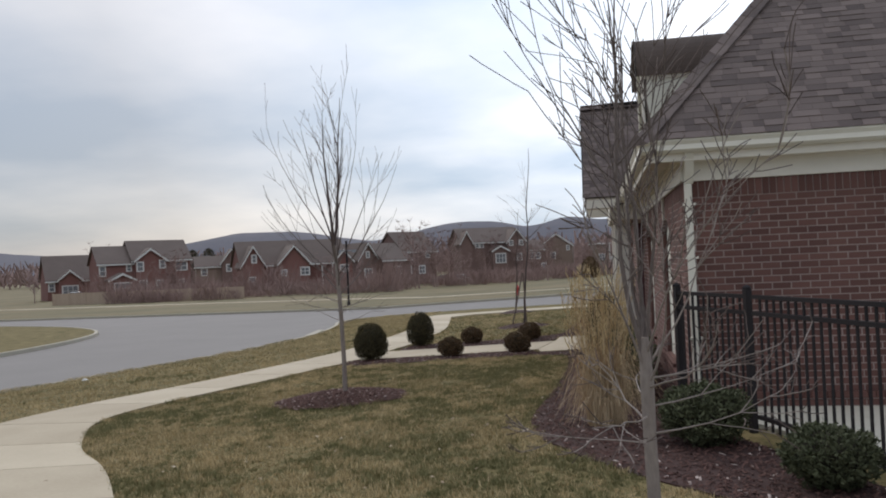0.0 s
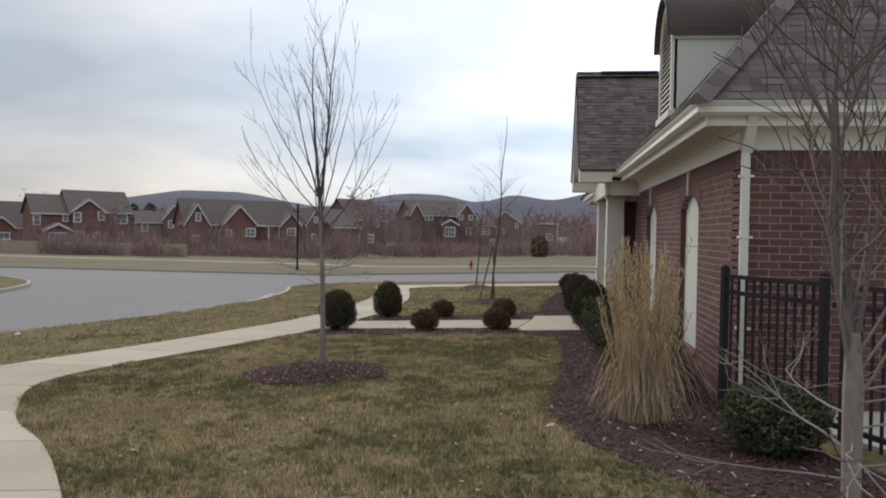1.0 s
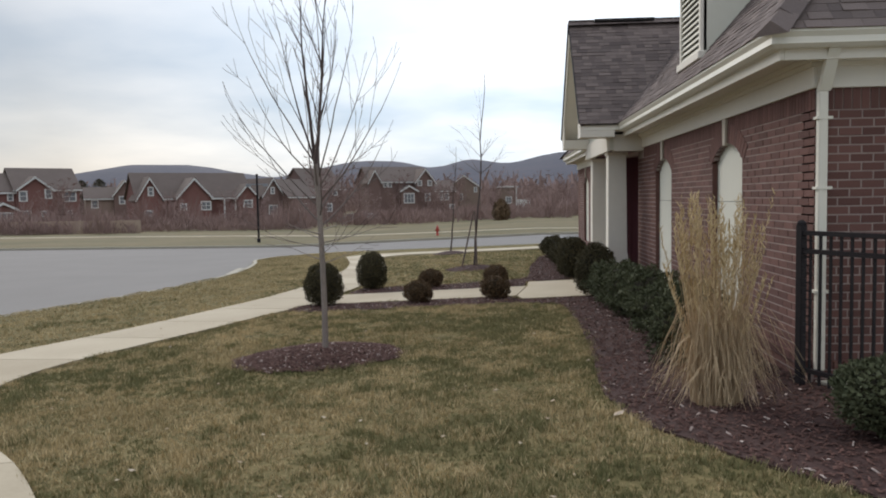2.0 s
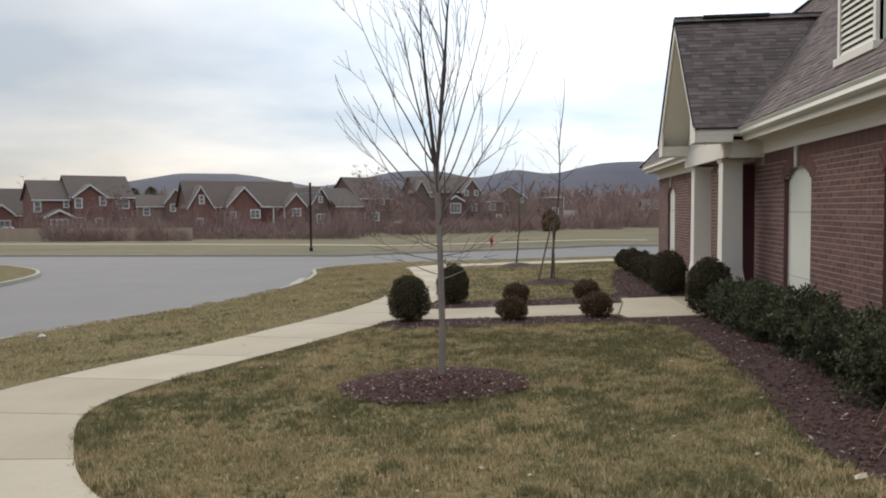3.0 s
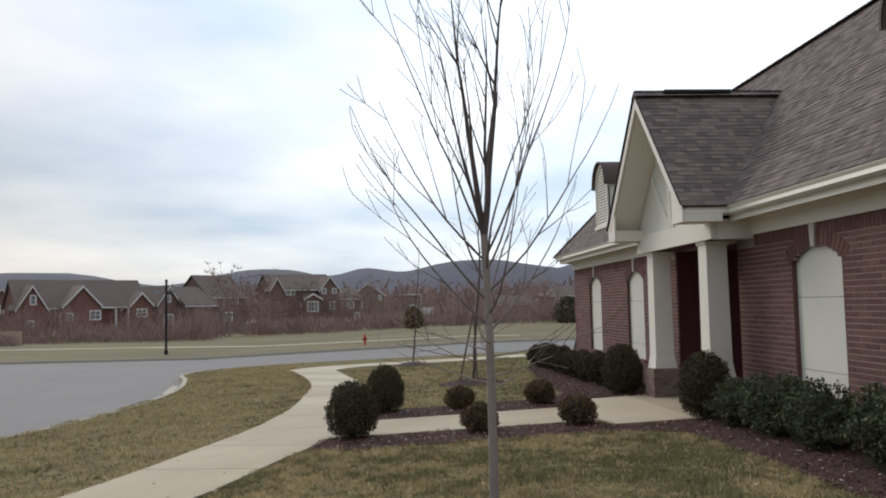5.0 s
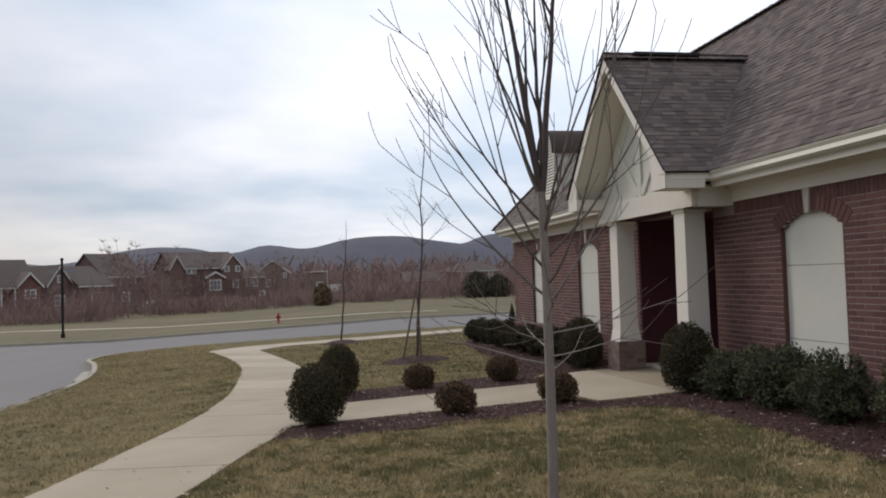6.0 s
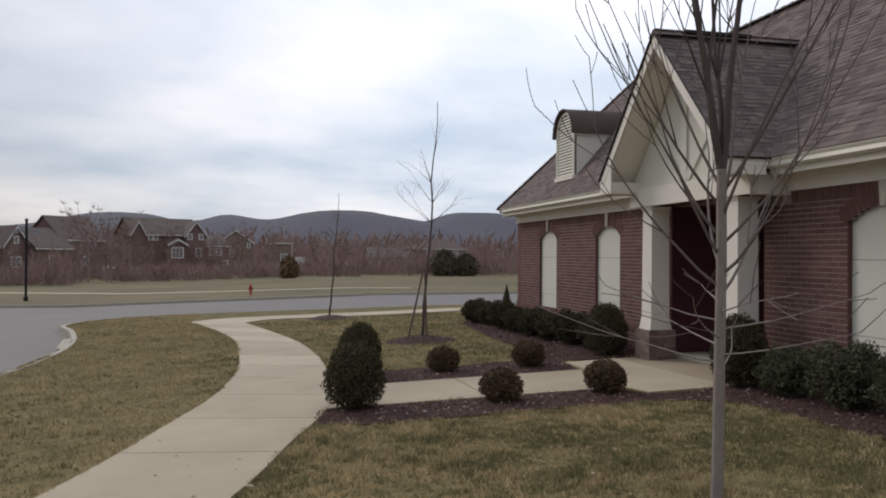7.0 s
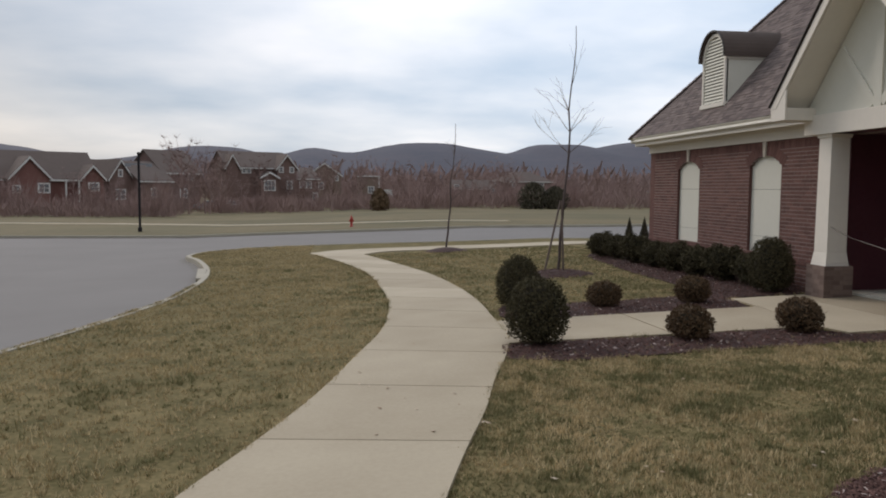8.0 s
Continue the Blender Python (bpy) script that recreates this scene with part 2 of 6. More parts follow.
# ---- building helpers ----
class Mesh:
    """Collects vertices and faces for one mesh."""

    def __init__(self):
        self.v, self.f = [], []

    def add(self, verts, faces):
        k = len(self.v)
        self.v.extend(tuple(p) for p in verts)
        self.f.extend(tuple(i + k for i in q) for q in faces)
        return self

    def box(self, x0, x1, y0, y1, z0, z1):
        return self.add([(x0, y0, z0), (x1, y0, z0), (x1, y1, z0), (x0, y1, z0), (x0, y0, z1), (x1, y0, z1), (x1, y1, z1), (x0, y1, z1)],
                        [(0, 3, 2, 1), (4, 5, 6, 7), (0, 1, 5, 4), (1, 2, 6, 5), (2, 3, 7, 6), (3, 0, 4, 7)])

    def prism(self, loop, shift):
        """A closed loop of points, pushed along shift."""
        n, s = len(loop), Vector(shift)
        top = [Vector(p) + s for p in loop]
        return self.add(list(loop) + top, [tuple(range(n - 1, -1, -1)), tuple(range(n, 2 * n))] + [(i, (i + 1) % n, n + (i + 1) % n, n + i) for i in range(n)])

    def tube(self, path, radii, sides=5, cap=True):
        k = len(self.v)
        ref = Vector((0.3, 0.9, 0.2)).normalized()
        pts = [Vector(p) for p in path]
        for i, p in enumerate(pts):
            d = (pts[min(i + 1, len(pts) - 1)] - pts[max(i - 1, 0)]).normalized()
            a = d.cross(ref)
            if a.length < 0.05:
                a = d.cross(Vector((1, 0, 0)))
            a.normalize()
            b = d.cross(a)
            for j in range(sides):
                w = 2 * math.pi * j / sides
                self.v.append(tuple(p + (a * math.cos(w) + b * math.sin(w)) * radii[i]))
        for i in range(len(pts) - 1):
            for j in range(sides):
                q, r = k + i * sides, k + (i + 1) * sides
                self.f.append((q + j, q + (j + 1) % sides, r + (j + 1) % sides, r + j))
        if cap:
            self.f.append(tuple(k + j for j in range(sides - 1, -1, -1)))
            self.f.append(tuple(k + (len(pts) - 1) * sides + j for j in range(sides)))
        return self

    def lathe(self, profile, n=20, at=(0, 0, 0), axis="z"):
        k = len(self.v)
        for r, h in profile:
            for j in range(n):
                w = 2 * math.pi * j / n
                p = (r * math.cos(w), r * math.sin(w), h) if axis == "z" else ((r * math.cos(w), h, r * math.sin(w)) if axis == "y" else (h, r * math.cos(w), r * math.sin(w)))
                self.v.append((p[0] + at[0], p[1] + at[1], p[2] + at[2]))
        for i in range(len(profile) - 1):
            for j in range(n):
                self.f.append((k + i * n + j, k + i * n + (j + 1) % n, k + (i + 1) * n + (j + 1) % n, k + (i + 1) * n + j))
        self.f.append(tuple(k + j for j in range(n - 1, -1, -1)))
        self.f.append(tuple(k + (len(profile) - 1) * n + j for j in range(n)))
        return self

    def data(self, name, material, smooth=False):
        me = bpy.data.meshes.new(name)
        me.from_pydata(self.v, [], self.f)
        me.materials.append(material)
        if smooth:
            me.polygons.foreach_set("use_smooth", [True] * len(me.polygons))
        me.update()
        return me


def part(name, mesh, material, parent, label="", bevel=0.0, smooth=False):
    ob = new(name, mesh.data(name, material, smooth) if isinstance(mesh, Mesh) else mesh)
    ob.parent = parent
    if label:
        ob["label"] = label
    if bevel:
        md = ob.modifiers.new("bevel", "BEVEL")
        md.width, md.segments, md.limit_method = bevel, 2, "ANGLE"
    return ob


def thing(name, label, category, at=(0, 0, 0), group="", kind=""):
    ob = new(name)
    ob.location = at
    ob.empty_display_size = 0.2
    return tagged(ob, label, category, group, kind)


def solid(name, mesh, material, label, category, kind="", bevel=0.0, smooth=False, group=""):
    ob = part(name, mesh, material, None, "", bevel, smooth)
    return tagged(ob, label, category, group, kind)


def ground_z(x, y):
    """Height of the falling ground, which flattens a little towards the main street."""
    u = max(-5.0, min(60.0, y)) - 10
    v = min(y, 130.0) - 10 - u
    return -0.130 + 0.0386 * (max(-16.0, min(0.0, x)) + 4.4) - 0.02155 * u + 0.00008 * u * u + (0.00016 * u - 0.02155) * v


def smooth_line(pts, step=0.5, closed=False):
    """Catmull-Rom curve through plan points."""
    out, n = [], len(pts)
    last = n if closed else n - 1
    for i in range(last):
        a, b = Vector(pts[i]), Vector(pts[(i + 1) % n])
        p = Vector(pts[(i - 1) % n]) if closed or i > 0 else a * 2 - b
        q = Vector(pts[(i + 2) % n]) if closed or i + 2 < n else b * 2 - a
        m = max(1, int((b - a).length / step))
        for j in range(m):
            t = j / m
            out.append(0.5 * (2 * a + (b - p) * t + (2 * p - 5 * a + 4 * b - q) * t * t + (3 * a - p - 3 * b + q) * t ** 3))
    if not closed:
        out.append(Vector(pts[-1]))
    return out


def sheet(name, outline, step, lift, material, depth=0.0):
    """A patch of ground inside an outline, lifted above the falling ground; depth gives it sides."""
    bm = bmesh.new()
    f = bm.faces.new([bm.verts.new((p[0], p[1], 0)) for p in outline])
    bm.normal_update()
    if f.normal.z < 0:
        f.normal_flip()
    bmesh.ops.triangulate(bm, faces=bm.faces[:], ngon_method="EAR_CLIP")
    xs, ys = [p[0] for p in outline], [p[1] for p in outline]
    if step:
        for lo, hi, no in ((min(xs), max(xs), (1, 0, 0)), (min(ys), max(ys), (0, 1, 0))):
            c = math.ceil(lo / step) * step
            while c < hi:
                bmesh.ops.bisect_plane(bm, geom=bm.verts[:] + bm.edges[:] + bm.faces[:], plane_co=Vector(no) * c, plane_no=no)
                c += step
    for c, no in ((-16.0, (1, 0, 0)), (0.0, (1, 0, 0)), (60.0, (0, 1, 0)), (130.0, (0, 1, 0))):
        bmesh.ops.bisect_plane(bm, geom=bm.verts[:] + bm.edges[:] + bm.faces[:], plane_co=Vector(no) * c, plane_no=no)
    if depth:
        edge = [e for e in bm.edges if e.is_boundary]
        r = bmesh.ops.extrude_edge_only(bm, edges=edge)
        low = {g for g in r["geom"] if isinstance(g, bmesh.types.BMVert)}
    else:
        low = set()
    for v in bm.verts:
        v.co.z = ground_z(v.co.x, v.co.y) + (lift(v.co.x, v.co.y) if callable(lift) else lift) - (depth if v in low else 0)
    bmesh.ops.recalc_face_normals(bm, faces=bm.faces[:])
    top = [f for f in bm.faces if abs(f.normal.z) > 0.5]
    if top and sum(f.normal.z for f in top) < 0:
        bmesh.ops.reverse_faces(bm, faces=bm.faces[:])
    me = bpy.data.meshes.new(name)
    bm.to_mesh(me)
    bm.free()
    me.materials.append(material)
    return me


def inside(pts, poly):
    """Which of the points (n x 2) lie in the outline."""
    x, y = pts[:, 0], pts[:, 1]
    hit = np.zeros(len(pts), bool)
    for i in range(len(poly)):
        (x0, y0), (x1, y1) = poly[i][:2], poly[(i + 1) % len(poly)][:2]
        if y0 != y1:
            hit ^= ((y0 > y) != (y1 > y)) & (x < (x1 - x0) * (y - y0) / (y1 - y0) + x0)
    return hit


# ---- plan of the ground ----
KERB = smooth_line([(-16.0, -30), (-14.7, -8), (-13.3, 8), (-12.17, 14.53), (-11.28, 18.2), (-10.78, 21), (-10.7, 23), (-10.77, 25.5), (-11.2, 28.5), (-12.02, 32),
                    (-12.7, 34.2), (-12.4, 36.35), (-10.8, 37.65), (-8, 37.8), (-5, 37.1), (-2, 36.4), (2, 36.2), (12, 36.6), (30, 38), (90, 44)], 0.8)
ISLAND = smooth_line([(-22.5, -30), (-21.0, 10), (-20.8, 20), (-21.3, 25), (-22.6, 30), (-24.6, 34.3), (-27.8, 38), (-33, 41.5), (-42, 44.5), (-60, 47), (-140, 52)], 1.0)
FAR_KERB = smooth_line([(-140, 59), (-80, 55), (-50, 53.2), (-25, 52.6), (-14, 52.5), (-7.6, 51.9), (-1.2, 51.3), (6, 52.6), (14, 55), (30, 61), (90, 80)], 2.0)
WALK_IN = [(1.06, -2.89), (-1.55, 0.96), (-3.1, 3.4), (-4.6, 5.58), (-5.5, 6.75), (-6.26, 7.53), (-6.86, 8.42), (-7.21, 9.05), (-7.36, 9.62), (-7.34, 10.3), (-7.18, 10.98), (-6.9, 11.93), (-6.6, 12.85), (-6.33, 13.85),
           (-6.0, 14.9), (-5.76, 16.0), (-5.65, 17.5), (-5.56, 18.95), (-5.55, 21.0), (-5.73, 23.8), (-6.22, 27.1), (-6.9, 31.0)]
WALK_OUT = [(-0.42, -3.67), (-3.01, 0.19), (-4.61, 2.6), (-6.3, 5.1), (-7.57, 6.62), (-8.45, 7.87), (-8.87, 8.96), (-8.87, 10.17), (-8.61, 11.33), (-8.27, 12.33), (-7.93, 13.43), (-7.71, 14.32),
            (-7.45, 15.47), (-7.2, 16.56), (-7.02, 17.89), (-6.9, 19.6), (-6.92, 22.0), (-7.08, 25.0), (-7.66, 28.63), (-8.57, 32.61)]
WALK_STREET_IN = [(-6.95, 31.0), (-6.2, 32.0), (-4.8, 31.95), (-2.5, 31.7), (0, 31.8), (4, 32.3), (14, 33.2), (40, 36)]
WALK_STREET_OUT = [(-8.6, 32.6), (-7.6, 33.7), (-5.0, 33.7), (-2.5, 33.4), (0, 33.45), (4, 33.9), (14, 34.8), (40, 37.6)]
walk_in, walk_out = smooth_line(WALK_IN, 0.15), smooth_line(WALK_OUT, 0.15)
street_in, street_out = smooth_line(WALK_STREET_IN, 0.4), smooth_line(WALK_STREET_OUT, 0.4)

lawn_outline = [(p.x - 0.0, p.y) for p in KERB] + [(90, -30)]
lawn = tagged(new("lawn", sheet("lawn", lawn_outline, 2.0, 0.0, M_GRASS)), "patchy green and straw-coloured winter lawn", "lawn", kind="structure")
island_outline = [(p.x, p.y) for p in ISLAND] + [(-140, -30)]
verge = tagged(new("verge", sheet("verge", island_outline, 6.0, 0.0, M_GRASS)), "dry grass corner across the side street", "grass verge", kind="structure")
far_outline = [(p.x, p.y) for p in FAR_KERB] + [(260, 100), (260, 420), (-260, 420), (-260, 66)]
far_lawn = tagged(new("far_lawn", sheet("far_lawn", far_outline, 26.0, 0.0, M_MEADOW)), "dry open grass across the main street", "grass", kind="structure")
road = tagged(new("road", sheet("road", [(-140, -30), (90, -30), (90, 96), (-140, 72)], 6.0, -0.13, M_ASPHALT)), "smooth grey asphalt street junction", "road", kind="structure")
gr = Mesh()
xs = [-4500, -1500, -500, -140, -60, -16, 0, 60, 140, 500, 1500, 4500]
ys = [-4500, -1500, -300, -60, 10, 60, 130, 300, 800, 2000, 4800]
gr.v = [(x, y, ground_z(x, y) - 0.35) for y in ys for x in xs]
gr.f = [(j * len(xs) + i, j * len(xs) + i + 1, (j + 1) * len(xs) + i + 1, (j + 1) * len(xs) + i) for j in range(len(ys) - 1) for i in range(len(xs) - 1)]
solid("ground", gr, M_MEADOW, "dull winter ground reaching the horizon", "ground", "structure")


def kerb_strip(name, line, side, label):
    """A cast kerb along a line, its face towards the road."""
    m = Mesh()
    prof = [(-0.02, -0.25), (0.0, -0.02), (0.02, 0.012), (0.15, 0.015), (0.16, -0.25)]
    n = len(prof)
    for i, p in enumerate(line):
        d = (line[min(i + 1, len(line) - 1)] - line[max(i - 1, 0)]).normalized()
        nrm = Vector((d.y, -d.x)) * side
        for o, h in prof:
            q = p + nrm * o
            m.v.append((q.x, q.y, ground_z(q.x, q.y) + h))
    for i in range(len(line) - 1):
        for j in range(n - 1):
            m.f.append((i * n + j, i * n + j + 1, (i + 1) * n + j + 1, (i + 1) * n + j))
    return solid(name, m, M_KERB, label, "kerb", "structure")


kerb_strip("kerb", KERB, 1, "pale cast concrete kerb edging the grass strip")
kerb_strip("kerb_island", ISLAND, -1, "pale concrete kerb round the far corner")
kerb_strip("kerb_far", FAR_KERB, -1, "pale concrete kerb along the main street")


def gutter_strip(name, line, side):
    m = Mesh()
    for i, p in enumerate(line):
        d = (line[min(i + 1, len(line) - 1)] - line[max(i - 1, 0)]).normalized()
        nrm = Vector((d.y, -d.x)) * side
        for o in (-0.22, 0.01):
            q = p + nrm * o
            m.v.append((q.x, q.y, ground_z(q.x, q.y) - 0.122))
    for i in range(len(line) - 1):
        m.f.append((2 * i, 2 * i + 1, 2 * i + 3, 2 * i + 2))
    return solid(name, m, M_PAN, "dull concrete gutter pan beside the kerb", "gutter", "structure")


gutter_strip("gutter_pan", KERB, 1)
gutter_strip("gutter_pan_far", FAR_KERB, -1)


def slab_run(name, a, b, every, label):
    """Pavement cast in slabs between two edge lines of equal parameter."""
    run = thing(name, label, "pavement", kind="structure")
    fa, fb = [], []
    for src, dst in ((a, fa), (b, fb)):
        cum = [0.0]
        for i in range(1, len(src)):
            cum.append(cum[-1] + (src[i] - src[i - 1]).length)
        dst.append((src, cum))

    def at(store, t):
        src, cum = store[0]
        s = t * cum[-1]
        i = max(0, min(len(src) - 2, int(np.searchsorted(cum, s)) - 1))
        u = (s - cum[i]) / max(1e-6, cum[i + 1] - cum[i])
        return src[i].lerp(src[i + 1], u)

    length = 0.5 * (fa[0][1][-1] + fb[0][1][-1])
    count = max(1, round(length / every))
    gap = 0.008 / length
    under = Mesh()
    for k in range(count):
        t0, t1 = k / count + gap, (k + 1) / count - gap
        steps = 5
        m = Mesh()
        for j in range(steps + 1):
            t = t0 + (t1 - t0) * j / steps
            for q in (at(fa, t), at(fb, t)):
                z = ground_z(q.x, q.y)
                m.v += [(q.x, q.y, z + 0.028), (q.x, q.y, z - 0.06)]
        for j in range(steps):
            o = 4 * j
            m.f += [(o, o + 4, o + 6, o + 2), (o, o + 1, o + 5, o + 4), (o + 2, o + 6, o + 7, o + 3)]
        o = 4 * steps
        m.f += [(0, 2, 3, 1), (o, o + 1, o + 3, o + 2)]
        part("slab", m, M_SLAB, run)
    for j in range(count * 3 + 1):
        t = j / (count * 3)
        for q in (at(fa, t), at(fb, t)):
            under.v.append((q.x, q.y, ground_z(q.x, q.y) + 0.012))
    for j in range(count * 3):
        under.f.append((2 * j, 2 * j + 2, 2 * j + 3, 2 * j + 1))
    part("joint_bed", under, M_JOINT, run, "dark dirt in the joints")
    return run


slab_run("pavement", walk_in, walk_out, 1.55, "winding pale concrete footpath through the grass")
slab_run("pavement_street", street_in, street_out, 1.6, "pale concrete footpath along the main street")
# footpath across the main street
far_in = smooth_line([(-120, 84), (-70, 78), (-34, 73.5), (-18.5, 69.5), (-7.6, 64), (4, 60)], 3)
far_out = smooth_line([(-120, 86), (-70, 80), (-34, 75.3), (-18.2, 71.2), (-7.2, 65.6), (4, 61.6)], 3)
slab_run("pavement_far", far_in, far_out, 4.0, "pale footpath beyond the main street")

# entrance walk from the footpath to the porch
ENTRY = [(-5.95, 15.45), (-4.0, 15.42), (-2.35, 15.38), (-2.25, 14.92), (-1.2, 14.92), (-0.36, 15.0), (-0.36, 17.95), (-2.05, 17.9), (-2.12, 17.05), (-4.0, 17.02), (-5.7, 17.0)]
entry = thing("entry_walk", "pale concrete walk leading to the porch", "walkway", kind="structure")
part("slab", sheet("slab", [(-5.98, 15.45), (-4.02, 15.42), (-4.02, 17.02), (-5.72, 17.0)], 0, 0.024, M_SLAB, 0.08), None, entry)
part("slab", sheet("slab", [(-4.0, 15.42), (-2.35, 15.38), (-2.12, 17.03), (-4.0, 17.02)], 0, 0.024, M_SLAB, 0.08), None, entry)
part("slab", sheet("slab", [(-2.33, 15.38), (-2.25, 14.92), (-1.2, 14.92), (-1.2, 17.92), (-2.05, 17.9), (-2.10, 17.03)], 0, 0.024, M_SLAB, 0.08), None, entry)
part("slab", sheet("slab", [(-1.19, 14.94), (-0.36, 15.0), (-0.36, 17.95), (-1.19, 17.92)], 0, 0.024, M_SLAB, 0.08), None, entry)

# mulch beds
BED_HOUSE = [(-0.36, 14.9), (-1.2, 14.86), (-2.3, 14.86), (-2.45, 15.33), (-4.0, 15.36), (-5.6, 15.4), (-5.98, 15.3), (-6.06, 14.7), (-5.5, 14.42), (-4.2, 14.45), (-2.6, 14.42), (-1.82, 14.1), (-1.68, 13.0),
             (-1.7, 11.0), (-1.8, 9.2), (-1.86, 8.1), (-1.68, 7.2), (-1.32, 6.5), (-0.85, 5.8), (-0.2, 4.9), (0.6, 3.6), (1.0, 4.2), (0.05, 6.4), (-0.3, 8.2)]
BED_NORTH = [(-5.45, 17.1), (-4.0, 17.1), (-2.2, 17.1), (-2.1, 17.98), (-0.9, 18.02), (-0.36, 18.0), (-0.36, 27.4), (-1.25, 27.0), (-1.6, 24.5), (-1.85, 22.2), (-1.95, 20.0), (-2.2, 18.75), (-3.2, 18.4), (-4.6, 18.35), (-5.3, 18.4)]


def mound(cx, cy, r, h):
    return lambda x, y: 0.004 + h * max(0.0, 1 - ((x - cx) ** 2 + (y - cy) ** 2) / r ** 2) ** 1.3


def bed(name, outline, lift, label):
    return tagged(new(name, sheet(name, outline, 0.22, lift, M_MULCH, 0.03)), label, "mulch bed", kind="structure")


def ripple(x, y):
    return 0.016 + 0.014 * noise.noise(Vector((x * 2.3, y * 2.3, 0)))


bed("mulch_bed", [tuple(p) for p in smooth_line(BED_HOUSE, 0.4, True)], ripple, "dark brown bark mulch bed along the brick wall")
bed("mulch_bed_north", [tuple(p) for p in smooth_line(BED_NORTH, 0.4, True)], ripple, "dark brown bark mulch bed beside the porch walk")
ring_1 = [(-4.50 + 0.86 * math.cos(a / 20 * math.pi) * (1 + 0.06 * math.sin(a * 1.7)), 10.28 + 0.80 * math.sin(a / 20 * math.pi) * (1 + 0.06 * math.sin(a * 2.3))) for a in range(40)]
bed("mulch_ring", ring_1, mound(-4.47, 10.26, 0.9, 0.11), "low round mulch mound at the foot of a young tree")
ring_2 = [(-3.3 + 0.75 * math.cos(a / 12 * math.pi), 22.7 + 0.75 * math.sin(a / 12 * math.pi)) for a in range(24)]
bed("mulch_ring_small", ring_2, mound(-3.3, 22.7, 0.75, 0.1), "low mulch ring round a staked young tree")
ring_3 = [(-4.38 + 0.7 * math.cos(a / 12 * math.pi), 31.3 + 0.65 * math.sin(a / 12 * math.pi)) for a in range(24)]
bed("mulch_ring_street", ring_3, mound(-4.38, 31.3, 0.7, 0.12), "small mulch ring by the street footpath")

# ---- the brick clubhouse ----
WX, Y0, Y1, BACK = -0.335, 8.25, 25.2, 11.0
EX, EY0, EY1, EZ, PITCH, INSET = -0.757, 7.95, 25.5, 2.60, 1.15, 2.55
FRIEZE = 2.225
COURSE, BRICK, BRICK_FRONT, JOINT = 0.0630, 0.165, 0.205, 0.0115
WINDOWS = [10.48, 13.53, 20.12, 23.15]
HW, SILL, SPRING, RISE = 0.525, 0.29, 1.80, 0.18
ARC_R = (HW ** 2 + RISE ** 2) / (2 * RISE)
DOOR0, DOOR1, DOORTOP = 15.5, 17.85, 2.2
BASE = -0.45

house = thing("clubhouse", "single-storey red brick clubhouse with cream trim and hip roof", "house")


def opening_half(c, z):
    """Half width of a window opening at height z."""
    if z < SILL or z > SPRING + RISE:
        return 0.0
    if z <= SPRING:
        return HW
    return math.sqrt(max(0.0, ARC_R ** 2 - (z - (SPRING + RISE - ARC_R)) ** 2))


# mortar core of the front wall, with the openings left free
LEDGE = 0.235
fw = Mesh()
T0, T1 = WX + 0.0035, WX + 0.25
spans = sorted([(c - HW, c + HW, "w") for c in WINDOWS] + [(DOOR0, DOOR1, "d")])
y = Y0 + 0.006
for a, b, k in spans:
    fw.box(T0, T1, y, a - 0.005, BASE, 2.5)
    if k == "d":
        fw.box(T0, T1, a - 0.005, b + 0.005, DOORTOP, 2.5)
    else:
        fw.box(T0, T1, a - 0.005, b + 0.005, BASE, SILL)
        n = 12
        for i in range(n):
            p, q = a + (b - a) * i / n, a + (b - a) * (i + 1) / n
            o = abs(0.5 * (p + q) - 0.5 * (a + b))
            fw.box(T0, T1, p, q, SPRING + RISE - ARC_R + math.sqrt(ARC_R ** 2 - o ** 2), 2.5)
    y = b + 0.005
fw.box(T0, T1, y, Y1 - 0.006, BASE, 2.5)
fw.box(WX - 0.027, T0, Y0 - 0.026, DOOR0, BASE, LEDGE - 0.046)
fw.box(WX - 0.027, T0, DOOR1, Y1, BASE, LEDGE - 0.046)
wall_front = part("front_wall", fw, M_MORTAR, house, "red brick wall with pale mortar")
sw = Mesh().box(WX + 0.0035, BACK, Y0 + 0.0035, Y0 + 0.25, BASE, 2.5)
sw.box(WX + 0.004, BACK, Y0 - 0.026, Y0 + 0.003, BASE, LEDGE - 0.046)
wall_side = part("side_wall", sw, M_MORTAR, house, "red brick wall with pale mortar")
part("rear_wall", Mesh().box(BACK, BACK + 0.25, Y0, Y1, BASE, 2.5), M_BRICK, house)
part("end_wall", Mesh().box(WX, BACK, Y1 - 0.25, Y1 - 0.008, BASE, 2.5), M_BRICK, house)

